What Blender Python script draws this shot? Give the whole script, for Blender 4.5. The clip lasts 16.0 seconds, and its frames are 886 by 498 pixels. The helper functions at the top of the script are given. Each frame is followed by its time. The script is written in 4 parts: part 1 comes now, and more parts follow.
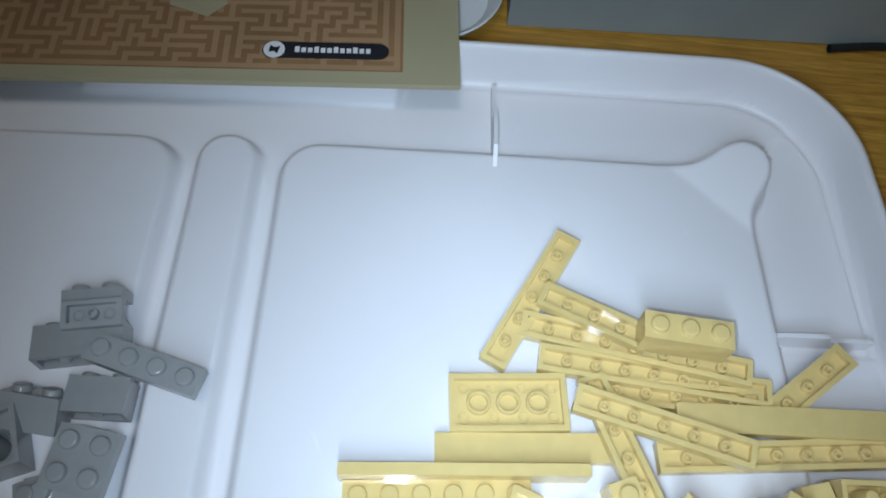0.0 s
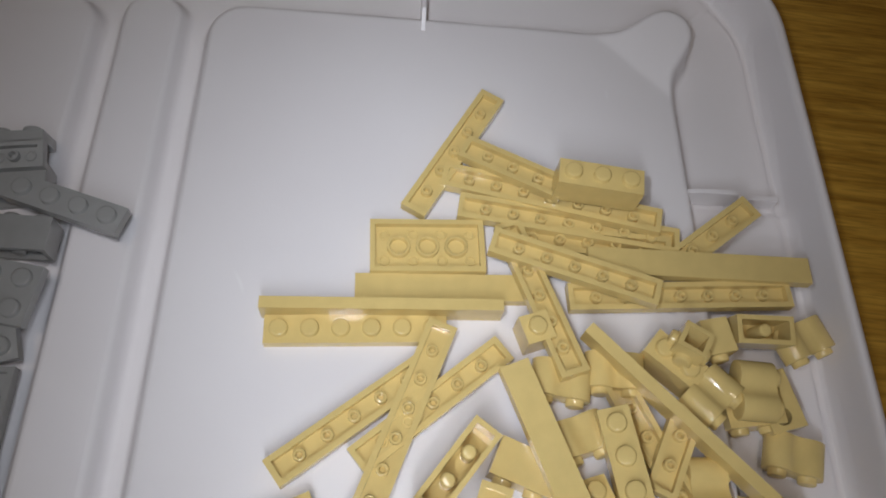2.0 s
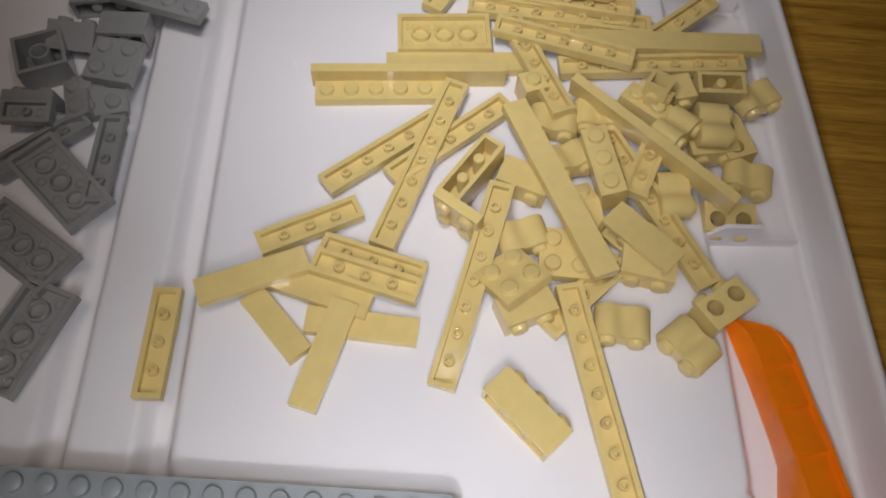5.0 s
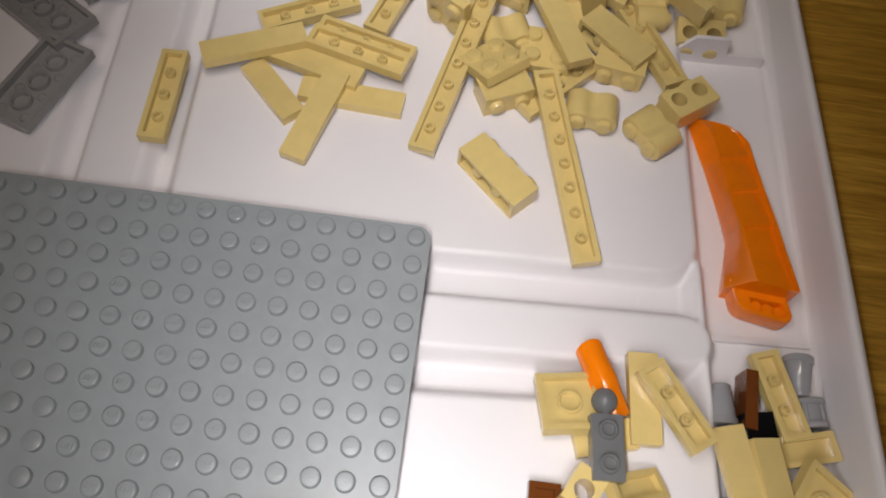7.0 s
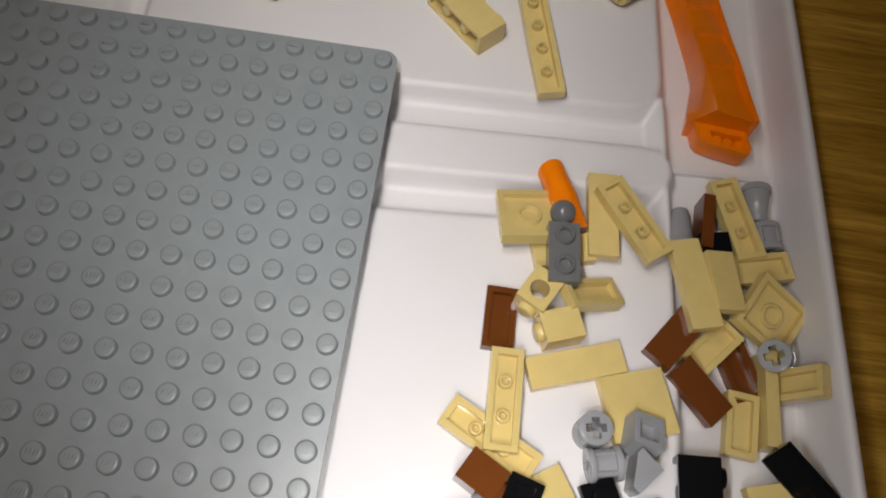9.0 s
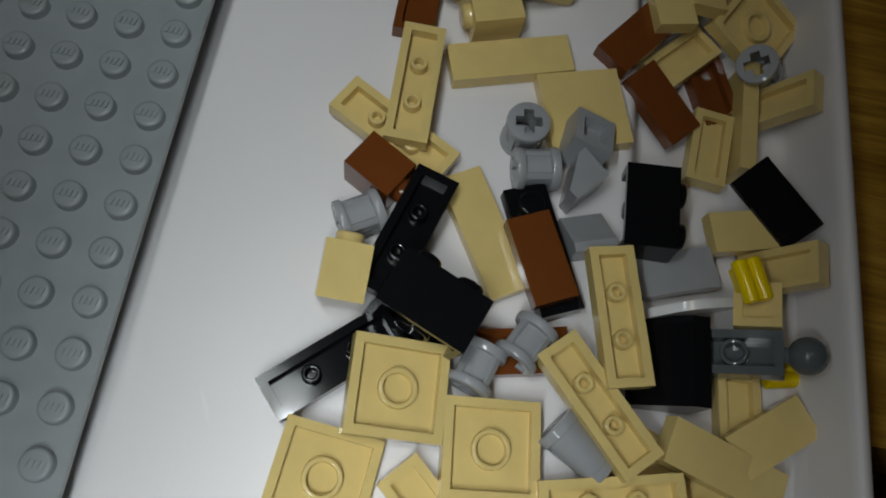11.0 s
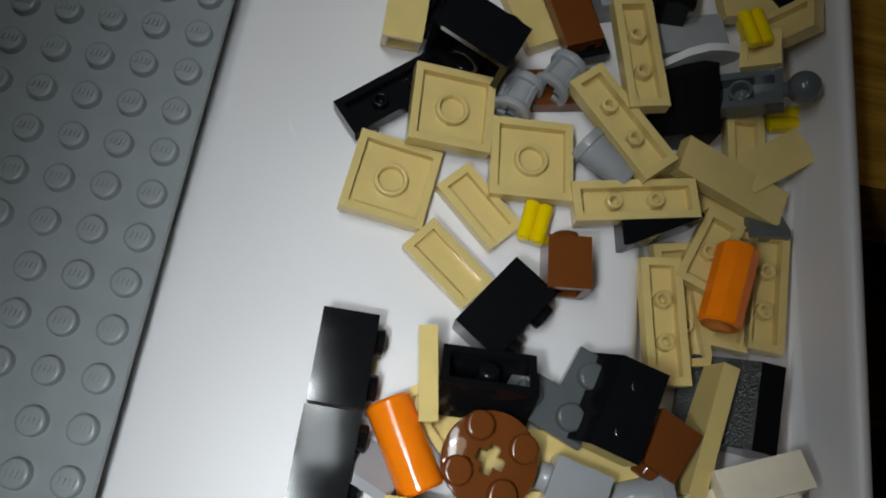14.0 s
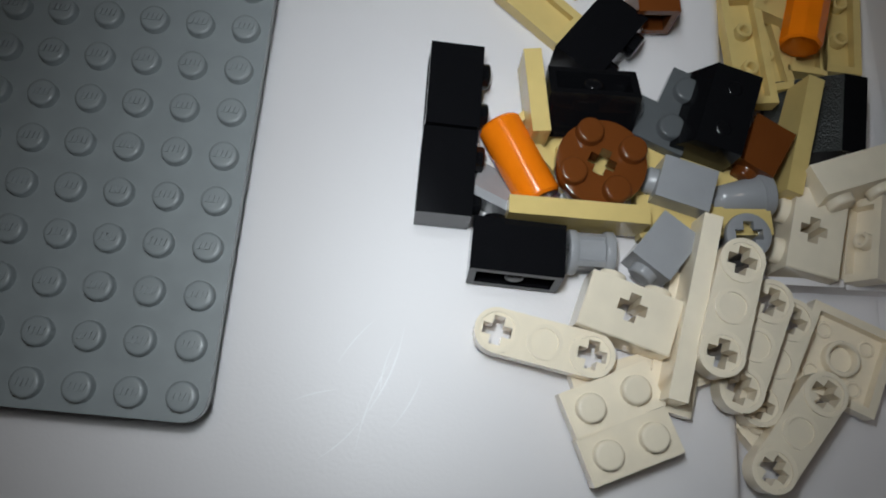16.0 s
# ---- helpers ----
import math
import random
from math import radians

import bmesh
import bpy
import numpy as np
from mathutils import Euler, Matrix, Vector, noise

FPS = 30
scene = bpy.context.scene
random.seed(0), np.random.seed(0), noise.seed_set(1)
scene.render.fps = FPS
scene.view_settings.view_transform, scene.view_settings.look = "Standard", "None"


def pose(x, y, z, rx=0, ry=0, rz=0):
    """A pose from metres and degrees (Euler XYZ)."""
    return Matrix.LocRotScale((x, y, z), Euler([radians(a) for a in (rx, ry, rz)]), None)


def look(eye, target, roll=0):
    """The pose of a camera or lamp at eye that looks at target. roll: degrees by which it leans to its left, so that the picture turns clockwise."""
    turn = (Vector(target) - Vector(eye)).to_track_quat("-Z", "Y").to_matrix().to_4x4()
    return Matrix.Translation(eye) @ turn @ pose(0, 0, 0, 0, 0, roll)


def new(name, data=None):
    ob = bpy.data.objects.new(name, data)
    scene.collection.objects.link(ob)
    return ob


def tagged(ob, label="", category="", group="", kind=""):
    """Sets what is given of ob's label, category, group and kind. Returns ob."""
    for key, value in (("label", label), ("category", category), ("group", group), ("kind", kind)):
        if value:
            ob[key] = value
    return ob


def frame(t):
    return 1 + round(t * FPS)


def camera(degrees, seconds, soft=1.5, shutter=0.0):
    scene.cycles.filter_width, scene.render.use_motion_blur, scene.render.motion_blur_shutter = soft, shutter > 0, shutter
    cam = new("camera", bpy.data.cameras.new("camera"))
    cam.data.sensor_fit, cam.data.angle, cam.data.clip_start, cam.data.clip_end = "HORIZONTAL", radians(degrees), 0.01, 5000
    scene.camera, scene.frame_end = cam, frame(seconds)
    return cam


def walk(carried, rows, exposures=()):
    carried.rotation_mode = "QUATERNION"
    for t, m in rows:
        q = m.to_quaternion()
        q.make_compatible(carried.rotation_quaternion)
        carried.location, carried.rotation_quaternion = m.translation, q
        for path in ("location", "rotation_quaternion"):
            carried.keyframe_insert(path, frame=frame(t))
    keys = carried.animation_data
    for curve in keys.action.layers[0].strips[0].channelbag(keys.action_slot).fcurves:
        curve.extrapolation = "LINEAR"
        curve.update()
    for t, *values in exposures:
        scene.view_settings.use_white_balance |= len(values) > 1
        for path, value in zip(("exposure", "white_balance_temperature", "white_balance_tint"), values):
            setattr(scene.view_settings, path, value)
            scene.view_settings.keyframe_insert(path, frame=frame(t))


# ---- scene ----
cam = camera(60.2, 16.0, soft=1.9)
PATH = [
    (0, -0.03359, 0.08695, 0.20116, 29.43, -2.42, 4.63),
    (0.5, -0.02725, 0.08699, 0.19204, 27.15, -4.45, 3.98),
    (1, -0.02293, 0.07962, 0.19198, 25.83, -4.96, 3.63),
    (1.5, -0.02227, 0.07315, 0.19034, 25.74, -5.14, 3.49),
    (2, -0.01968, 0.06097, 0.19424, 25.53, -5.05, 3.69),
    (2.5, -0.01600, 0.04474, 0.19537, 26.08, -4.41, 4.09),
    (3, -0.01760, 0.02476, 0.19349, 26.17, -4.45, 4.17),
    (3.2, -0.01775, 0.01846, 0.19576, 25.61, -4.53, 4.12),
    (5.3, -0.00477, -0.04024, 0.20408, 27.28, -1.61, 3.33),
    (5.5, -0.00165, -0.04585, 0.20445, 27.34, -1.54, 3.63),
    (6, -0.00075, -0.06213, 0.20284, 27.23, -1.54, 4.10),
    (6.5, -0.00246, -0.08186, 0.19854, 26.34, -2.30, 5.64),
    (7, 0.00321, -0.09427, 0.19263, 25.67, -3.28, 6.65),
    (7.5, 0.00553, -0.10467, 0.18764, 24.46, -3.79, 6.74),
    (8, 0.00920, -0.11680, 0.18760, 24.01, -4.06, 7.20),
    (8.5, 0.01357, -0.12584, 0.18667, 24.30, -3.97, 7.11),
    (9, 0.01771, -0.13373, 0.17853, 24.42, -3.78, 7.27),
    (9.5, 0.02715, -0.14035, 0.15274, 22.85, -3.82, 8.79),
    (10, 0.03067, -0.14805, 0.13064, 21.16, -6.49, 8.33),
    (10.2, 0.03309, -0.15060, 0.12734, 20.28, -6.75, 8.44),
    (12.3, 0.04366, -0.18674, 0.12865, 17.89, -6.18, 9.83),
    (12.5, 0.04321, -0.19061, 0.13061, 17.92, -6.36, 9.78),
    (13, 0.04535, -0.19652, 0.13392, 18.35, -5.58, 9.43),
    (13.5, 0.04564, -0.20573, 0.13448, 18.25, -4.74, 9.10),
    (14, 0.04424, -0.21279, 0.13537, 17.17, -4.07, 9.13),
    (14.5, 0.04310, -0.22196, 0.13499, 16.08, -3.52, 8.87),
    (15, 0.04097, -0.23237, 0.13791, 15.98, -2.96, 8.41),
    (15.5, 0.03475, -0.24509, 0.13389, 15.25, -2.92, 7.03),
    (16, 0.03173, -0.25812, 0.13031, 15.31, -2.52, 5.07),
]
EXPOSURES = [
    (0.0, 1.66, 5000, 2),
    (0.5, 1.45, 5400, 6),
    (1.5, 1.25, 6000, 13),
    (3.0, 0.70, 6150, 13),
    (5.5, 1.14, 6400, 16),
    (7.0, 1.02, 6750, 17),
    (8.5, 0.76, 6900, 15),
    (9.5, 0.28, 6600, 11),
    (10.0, -0.21, 6350, 7),
    (12.5, -0.90, 6300, 4),
    (13.5, -0.87, 6300, 5),
    (14.5, -1.14, 6250, 6),
    (15.0, -1.20, 6230, 6),
    (16.0, -1.08, 6200, 7),
]
walk(cam, [(t, pose(x, y, z, rx, ry, rz)) for t, x, y, z, rx, ry, rz in PATH], EXPOSURES)

# ---- world and lamps ----
world = bpy.data.worlds.new("room_air")
scene.world = world
world.use_nodes = True
world.node_tree.nodes["Background"].inputs[0].default_value = (1.0, 0.93, 0.88, 1)
world.node_tree.nodes["Background"].inputs[1].default_value = 0.25

# unseen warm disc added overhead to stand in for the room's own light
lamp_data = bpy.data.lights.new("ceiling_lamp_light", "AREA")
lamp_data.shape, lamp_data.size, lamp_data.energy = "DISK", 0.2, 0.715
lamp_data.color = (1.0, 0.85, 0.68)
lamp = new("ceiling_lamp_light", lamp_data)
lamp.matrix_world = look((-0.088, -0.12, 1.05), (-0.088, -0.119, 0))

# the cool torch carried beside the camera: seven fixed soft lamps on its way stand in for it, each with a small bright
# disc added for glints
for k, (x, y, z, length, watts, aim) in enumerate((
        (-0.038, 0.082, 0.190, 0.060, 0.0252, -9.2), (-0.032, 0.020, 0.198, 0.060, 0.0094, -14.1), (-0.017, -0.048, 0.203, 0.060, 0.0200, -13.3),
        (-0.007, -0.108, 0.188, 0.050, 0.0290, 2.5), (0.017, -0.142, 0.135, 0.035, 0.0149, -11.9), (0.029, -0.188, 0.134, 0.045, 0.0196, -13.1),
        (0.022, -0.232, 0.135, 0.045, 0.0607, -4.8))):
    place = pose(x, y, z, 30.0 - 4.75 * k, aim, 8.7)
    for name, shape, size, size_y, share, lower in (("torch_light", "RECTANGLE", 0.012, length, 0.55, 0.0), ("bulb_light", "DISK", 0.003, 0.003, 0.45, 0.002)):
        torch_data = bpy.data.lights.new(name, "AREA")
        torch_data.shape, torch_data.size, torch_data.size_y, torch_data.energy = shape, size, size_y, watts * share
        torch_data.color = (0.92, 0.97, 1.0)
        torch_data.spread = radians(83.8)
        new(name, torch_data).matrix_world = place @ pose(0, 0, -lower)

MM = 0.001


# ---- materials ----
def material(name):
    m = bpy.data.materials.new(name)
    m.use_nodes = True
    nodes, links = m.node_tree.nodes, m.node_tree.links
    return m, nodes, links, nodes["Principled BSDF"]


def node(nodes, kind, **values):
    n = nodes.new(kind)
    for key, value in values.items():
        n.inputs[key.replace("_", " ")].default_value = value
    return n


def plastic(name, colour, rough=0.07, spread=0.05, specular=0.5, grainy=0.025, fine=900.0):
    """Moulded plastic: a slight tint from piece to piece, faint handling marks in the gloss, a hint of mould texture."""
    m, nodes, links, bsdf = material(name)
    coord = nodes.new("ShaderNodeTexCoord")
    info = nodes.new("ShaderNodeObjectInfo")
    hue = nodes.new("ShaderNodeHueSaturation")
    hue.inputs["Color"].default_value = (*colour, 1)
    vary = node(nodes, "ShaderNodeMapRange", To_Min=1 - spread, To_Max=1 + spread)
    links.new(info.outputs["Random"], vary.inputs["Value"])
    smudge = node(nodes, "ShaderNodeTexNoise", Scale=220.0, Detail=4.0)
    links.new(coord.outputs["Object"], smudge.inputs["Vector"])
    tone = node(nodes, "ShaderNodeMapRange", From_Min=0.3, From_Max=0.7, To_Min=0.96, To_Max=1.04)
    links.new(smudge.outputs["Fac"], tone.inputs["Value"])
    both = nodes.new("ShaderNodeMath")
    both.operation = "MULTIPLY"
    links.new(vary.outputs[0], both.inputs[0])
    links.new(tone.outputs[0], both.inputs[1])
    links.new(both.outputs[0], hue.inputs["Value"])
    links.new(hue.outputs[0], bsdf.inputs["Base Color"])
    gloss = node(nodes, "ShaderNodeMapRange", From_Min=0.35, From_Max=0.7, To_Min=rough * 0.88, To_Max=rough * 1.15)
    links.new(smudge.outputs["Fac"], gloss.inputs["Value"])
    links.new(gloss.outputs[0], bsdf.inputs["Roughness"])
    grain = node(nodes, "ShaderNodeTexNoise", Scale=fine, Detail=2.0)
    links.new(coord.outputs["Object"], grain.inputs["Vector"])
    bump = node(nodes, "ShaderNodeBump", Strength=grainy, Distance=0.0003)
    links.new(grain.outputs["Fac"], bump.inputs["Height"])
    links.new(bump.outputs[0], bsdf.inputs["Normal"])
    bsdf.inputs["Specular IOR Level"].default_value = specular
    return m


TAN = plastic("tan_plastic", (0.69, 0.52, 0.20))
GREY = plastic("light_grey_plastic", (0.33, 0.33, 0.34))
DARK = plastic("dark_grey_plastic", (0.105, 0.11, 0.115))
BROWN = plastic("reddish_brown_plastic", (0.15, 0.044, 0.010))
BLACK = plastic("black_plastic", (0.006, 0.006, 0.007), rough=0.10, grainy=0.0, specular=0.3)
MID = plastic("mid_grey_plastic", (0.29, 0.285, 0.275))
SLATE = plastic("slate_grey_plastic", (0.155, 0.155, 0.155))
GRAINED = plastic("grained_black_plastic", (0.021, 0.023, 0.021), rough=0.3, spread=0.0, grainy=0.9, fine=2200.0)
PALE = plastic("pale_plastic", (0.72, 0.70, 0.69))
WHITE = plastic("white_plastic", (0.90, 0.79, 0.615))
ORANGE = plastic("orange_plastic", (0.93, 0.215, 0.004), rough=0.14)
YELLOW = plastic("yellow_plastic", (0.85, 0.60, 0.0))
STEEL = plastic("smoked_clear_plastic", (0.105, 0.115, 0.12))
PLATE_GREY = plastic("baseplate_grey_plastic", (0.265, 0.284, 0.289), rough=0.33, spread=0.0, specular=0.5)


def tray_plastic():
    """Matt white polypropylene with a satin grain, faint stains and hair-thin scratches."""
    m, nodes, links, bsdf = material("white_tray_plastic")
    coord = nodes.new("ShaderNodeTexCoord")
    stain = node(nodes, "ShaderNodeTexNoise", Scale=9.0, Detail=5.0)
    links.new(coord.outputs["Object"], stain.inputs["Vector"])
    ramp = nodes.new("ShaderNodeValToRGB")
    ramp.color_ramp.elements[0].position, ramp.color_ramp.elements[1].position = 0.3, 0.7
    ramp.color_ramp.elements[0].color, ramp.color_ramp.elements[1].color = (0.74, 0.70, 0.70, 1), (0.80, 0.765, 0.765, 1)
    links.new(stain.outputs["Fac"], ramp.inputs[0])
    # pale hair scratches in a few worn patches
    hair = node(nodes, "ShaderNodeTexWave", Scale=13.0, Distortion=7.0, Detail=1.0, Detail_Scale=1.2)
    links.new(coord.outputs["Object"], hair.inputs["Vector"])
    thin = node(nodes, "ShaderNodeMapRange", From_Min=0.993, From_Max=1.0)
    links.new(hair.outputs["Fac"], thin.inputs["Value"])
    worn = node(nodes, "ShaderNodeTexNoise", Scale=26.0, Detail=2.0)
    links.new(coord.outputs["Object"], worn.inputs["Vector"])
    where = node(nodes, "ShaderNodeMapRange", From_Min=0.66, From_Max=0.74, To_Max=0.35)
    links.new(worn.outputs["Fac"], where.inputs["Value"])
    much = nodes.new("ShaderNodeMath")
    much.operation = "MULTIPLY"
    links.new(thin.outputs[0], much.inputs[0])
    links.new(where.outputs[0], much.inputs[1])
    marked = nodes.new("ShaderNodeMix")
    marked.data_type = "RGBA"
    marked.inputs[7].default_value = (0.95, 0.94, 0.93, 1)
    links.new(much.outputs[0], marked.inputs["Factor"])
    links.new(ramp.outputs[0], marked.inputs[6])
    links.new(marked.outputs[2], bsdf.inputs["Base Color"])
    fine = node(nodes, "ShaderNodeTexNoise", Scale=1400.0, Detail=2.0)
    links.new(coord.outputs["Object"], fine.inputs["Vector"])
    wave = nodes.new("ShaderNodeMapping")
    wave.inputs["Scale"].default_value = (1.0, 0.12, 1.0)
    wave.inputs["Rotation"].default_value = (0, 0, 0.7)
    links.new(coord.outputs["Object"], wave.inputs["Vector"])
    scratch = node(nodes, "ShaderNodeTexNoise", Scale=420.0, Detail=1.0)
    links.new(wave.outputs[0], scratch.inputs["Vector"])
    total = nodes.new("ShaderNodeMath")
    total.operation = "MULTIPLY_ADD"
    total.inputs[1].default_value = 0.5
    links.new(scratch.outputs["Fac"], total.inputs[0])
    links.new(fine.outputs["Fac"], total.inputs[2])
    bump = node(nodes, "ShaderNodeBump", Strength=0.08, Distance=0.0003)
    links.new(total.outputs[0], bump.inputs["Height"])
    links.new(bump.outputs[0], bsdf.inputs["Normal"])
    rough = node(nodes, "ShaderNodeMapRange", From_Min=0.3, From_Max=0.7, To_Min=0.36, To_Max=0.5)
    links.new(stain.outputs["Fac"], rough.inputs["Value"])
    links.new(rough.outputs[0], bsdf.inputs["Roughness"])
    bsdf.inputs["Subsurface Weight"].default_value = 0.0
    return m


def oak():
    """Oak-look table top, the grain running along x."""
    m, nodes, links, bsdf = material("oak_table_top")
    coord = nodes.new("ShaderNodeTexCoord")
    long = nodes.new("ShaderNodeMapping")
    long.inputs["Scale"].default_value = (13.0, 290.0, 60.0)
    long.inputs["Rotation"].default_value = (0, 0, radians(4))
    links.new(coord.outputs["Object"], long.inputs["Vector"])
    grain = node(nodes, "ShaderNodeTexNoise", Scale=1.0, Detail=6.0, Roughness=0.65, Distortion=0.5)
    links.new(long.outputs[0], grain.inputs["Vector"])
    pores_map = nodes.new("ShaderNodeMapping")
    pores_map.inputs["Scale"].default_value = (90.0, 1300.0, 200.0)
    links.new(coord.outputs["Object"], pores_map.inputs["Vector"])
    pores = node(nodes, "ShaderNodeTexNoise", Scale=1.0, Detail=2.0)
    links.new(pores_map.outputs[0], pores.inputs["Vector"])
    ramp = nodes.new("ShaderNodeValToRGB")
    ramp.color_ramp.elements[0].position, ramp.color_ramp.elements[1].position = 0.32, 0.7
    ramp.color_ramp.elements[0].color, ramp.color_ramp.elements[1].color = (0.31, 0.145, 0.012, 1), (0.66, 0.375, 0.055, 1)
    links.new(grain.outputs["Fac"], ramp.inputs[0])
    mix = nodes.new("ShaderNodeMix")
    mix.data_type, mix.blend_type = "RGBA", "MULTIPLY"
    thin = node(nodes, "ShaderNodeMapRange", From_Min=0.35, From_Max=0.55, To_Min=0.72, To_Max=1.0)
    links.new(pores.outputs["Fac"], thin.inputs["Value"])
    mix.inputs["Factor"].default_value = 1.0
    links.new(ramp.outputs[0], mix.inputs[6])
    links.new(thin.outputs[0], mix.inputs[7])
    links.new(mix.outputs[2], bsdf.inputs["Base Color"])
    bump = node(nodes, "ShaderNodeBump", Strength=0.15, Distance=0.0004)
    links.new(pores.outputs["Fac"], bump.inputs["Height"])
    links.new(bump.outputs[0], bsdf.inputs["Normal"])
    bsdf.inputs["Roughness"].default_value = 0.42
    return m


def paint(name, colour, rough=0.6, scale=30.0, change=0.12, bumpy=0.05):
    """Painted, papered or lacquered surface with two scales of unevenness."""
    m, nodes, links, bsdf = material(name)
    coord = nodes.new("ShaderNodeTexCoord")
    big = node(nodes, "ShaderNodeTexNoise", Scale=scale, Detail=6.0)
    links.new(coord.outputs["Object"], big.inputs["Vector"])
    ramp = nodes.new("ShaderNodeValToRGB")
    ramp.color_ramp.elements[0].position, ramp.color_ramp.elements[1].position = 0.3, 0.7
    ramp.color_ramp.elements[0].color = (*(c * (1 - change) for c in colour), 1)
    ramp.color_ramp.elements[1].color = (*(min(1, c * (1 + change)) for c in colour), 1)
    links.new(big.outputs["Fac"], ramp.inputs[0])
    links.new(ramp.outputs[0], bsdf.inputs["Base Color"])
    fine = node(nodes, "ShaderNodeTexNoise", Scale=scale * 25, Detail=2.0)
    links.new(coord.outputs["Object"], fine.inputs["Vector"])
    bump = node(nodes, "ShaderNodeBump", Strength=bumpy, Distance=0.0005)
    links.new(fine.outputs["Fac"], bump.inputs["Height"])
    links.new(bump.outputs[0], bsdf.inputs["Normal"])
    bsdf.inputs["Roughness"].default_value = rough
    return m


TRAY = tray_plastic()
OAK = oak()
WALL = paint("plaster_wall", (0.55, 0.52, 0.48), 0.8, 6)
CARTON = paint("grey_blue_case", (0.28, 0.30, 0.285), 0.5, 14)
CERAMIC = paint("white_glazed_ceramic", (0.78, 0.78, 0.78), 0.15, 20, 0.03, 0.0)
PAPER_TAN = paint("tan_coated_paper", (0.40, 0.35, 0.21), 0.35, 25, 0.05, 0.02)
PRINT_BROWN = paint("brown_printed_paper", (0.27, 0.155, 0.07), 0.35, 40, 0.15, 0.02)
PRINT_LIGHT = paint("light_brown_print", (0.37, 0.235, 0.12), 0.35, 40, 0.1, 0.02)
PRINT_BLACK = paint("black_print", (0.02, 0.02, 0.025), 0.35, 40)
PRINT_WHITE = paint("white_print", (0.75, 0.73, 0.72), 0.35, 40)
SCUFF = paint("pale_scuffed_plastic", (0.87, 0.86, 0.86), 0.35, 200, 0.04, 0.0)
FLOOR = paint("dark_floor_boards", (0.045, 0.03, 0.022), 0.6, 8, 0.3)
RUBBER = paint("black_cable_rubber", (0.012, 0.012, 0.012), 0.5, 60)


# ---- mesh helpers, in millimetres ----
def finish(name, bm, mat, smooth=True, angle=35, axis=True):
    """A mesh datablock in metres from a bmesh in millimetres: flat faces stay flat, rounded ones are smoothed."""
    bmesh.ops.recalc_face_normals(bm, faces=bm.faces)
    for f in bm.faces:
        level = axis and max(abs(c) for c in f.normal) > 0.9995
        f.smooth = smooth and not level and f.calc_area() < 18
    for v in bm.verts:
        v.co *= MM
    me = bpy.data.meshes.new(name)
    bm.to_mesh(me)
    bm.free()
    me.materials.append(mat)
    if smooth:
        me.set_sharp_from_angle(angle=radians(angle))
    return me


def part(name, me, parent, m=None, label=""):
    """A mesh as one part under its thing."""
    ob = new(name, me)
    ob.parent = parent
    if m is not None:
        ob.matrix_basis = m
    if label:
        ob["label"] = label
    return ob


def at(x, y, z, rx=0, ry=0, rz=0):
    """A pose from millimetres and degrees."""
    return pose(x * MM, y * MM, z * MM, rx, ry, rz)


def box(bm, x0, y0, z0, x1, y1, z1):
    vs = [bm.verts.new((x, y, z)) for z in (z0, z1) for x, y in ((x0, y0), (x1, y0), (x1, y1), (x0, y1))]
    fs = [bm.faces.new([vs[i] for i in f]) for f in ((3, 2, 1, 0), (4, 5, 6, 7), (0, 1, 5, 4), (1, 2, 6, 5), (2, 3, 7, 6), (3, 0, 4, 7))]
    return vs, fs


def soften(bm, width=0.25, segments=2, edges=None):
    es = edges if edges is not None else [e for e in bm.edges if len(e.link_faces) == 2 and e.calc_face_angle(0) > radians(40)]
    bmesh.ops.bevel(bm, geom=es, offset=width, segments=segments, profile=0.55, affect="EDGES", clamp_overlap=True)


def lathe(bm, profile, n=20, cap=True, x=0.0, y=0.0):
    """A turned body round z from (radius, height) pairs."""
    rings = []
    for r, z in profile:
        rings.append([bm.verts.new((x + r * math.cos(2 * math.pi * k / n), y + r * math.sin(2 * math.pi * k / n), z)) for k in range(n)])
    for a, b in zip(rings, rings[1:]):
        for k in range(n):
            bm.faces.new((a[k], a[(k + 1) % n], b[(k + 1) % n], b[k]))
    if cap:
        bm.faces.new(rings[0][::-1])
        bm.faces.new(rings[-1])


def prism(bm, outline, z0, z1):
    """An upright prism over an outline of (x, y) corners."""
    a = [bm.verts.new((x, y, z0)) for x, y in outline]
    b = [bm.verts.new((x, y, z1)) for x, y in outline]
    n = len(a)
    bm.faces.new(a[::-1])
    bm.faces.new(b)
    for k in range(n):
        bm.faces.new((a[k], a[(k + 1) % n], b[(k + 1) % n], b[k]))


def shell(bm, w, d, h, wall=1.5, top=1.0):
    """A box open underneath, with its walls' thickness: standing on z = 0."""
    x, y = w / 2, d / 2
    ring = lambda a, b, z: [bm.verts.new(p) for p in ((-a, -b, z), (a, -b, z), (a, b, z), (-a, b, z))]
    o0, o1, i0, i1 = ring(x, y, 0), ring(x, y, h), ring(x - wall, y - wall, 0), ring(x - wall, y - wall, h - top)
    for k in range(4):
        j = (k + 1) % 4
        bm.faces.new((o0[k], o0[j], o1[j], o1[k]))
        bm.faces.new((i0[j], i0[k], i1[k], i1[j]))
        bm.faces.new((o0[j], o0[k], i0[k], i0[j]))
    bm.faces.new(o1)
    bm.faces.new(i1[::-1])
    soften(bm, 0.4, 2)


# ---- construction-toy pieces: 8 mm grid, plates 3.2 mm, bricks 9.6 mm ----
CACHE = {}


def cached(key, make):
    if key not in CACHE:
        CACHE[key] = make()
    return CACHE[key]


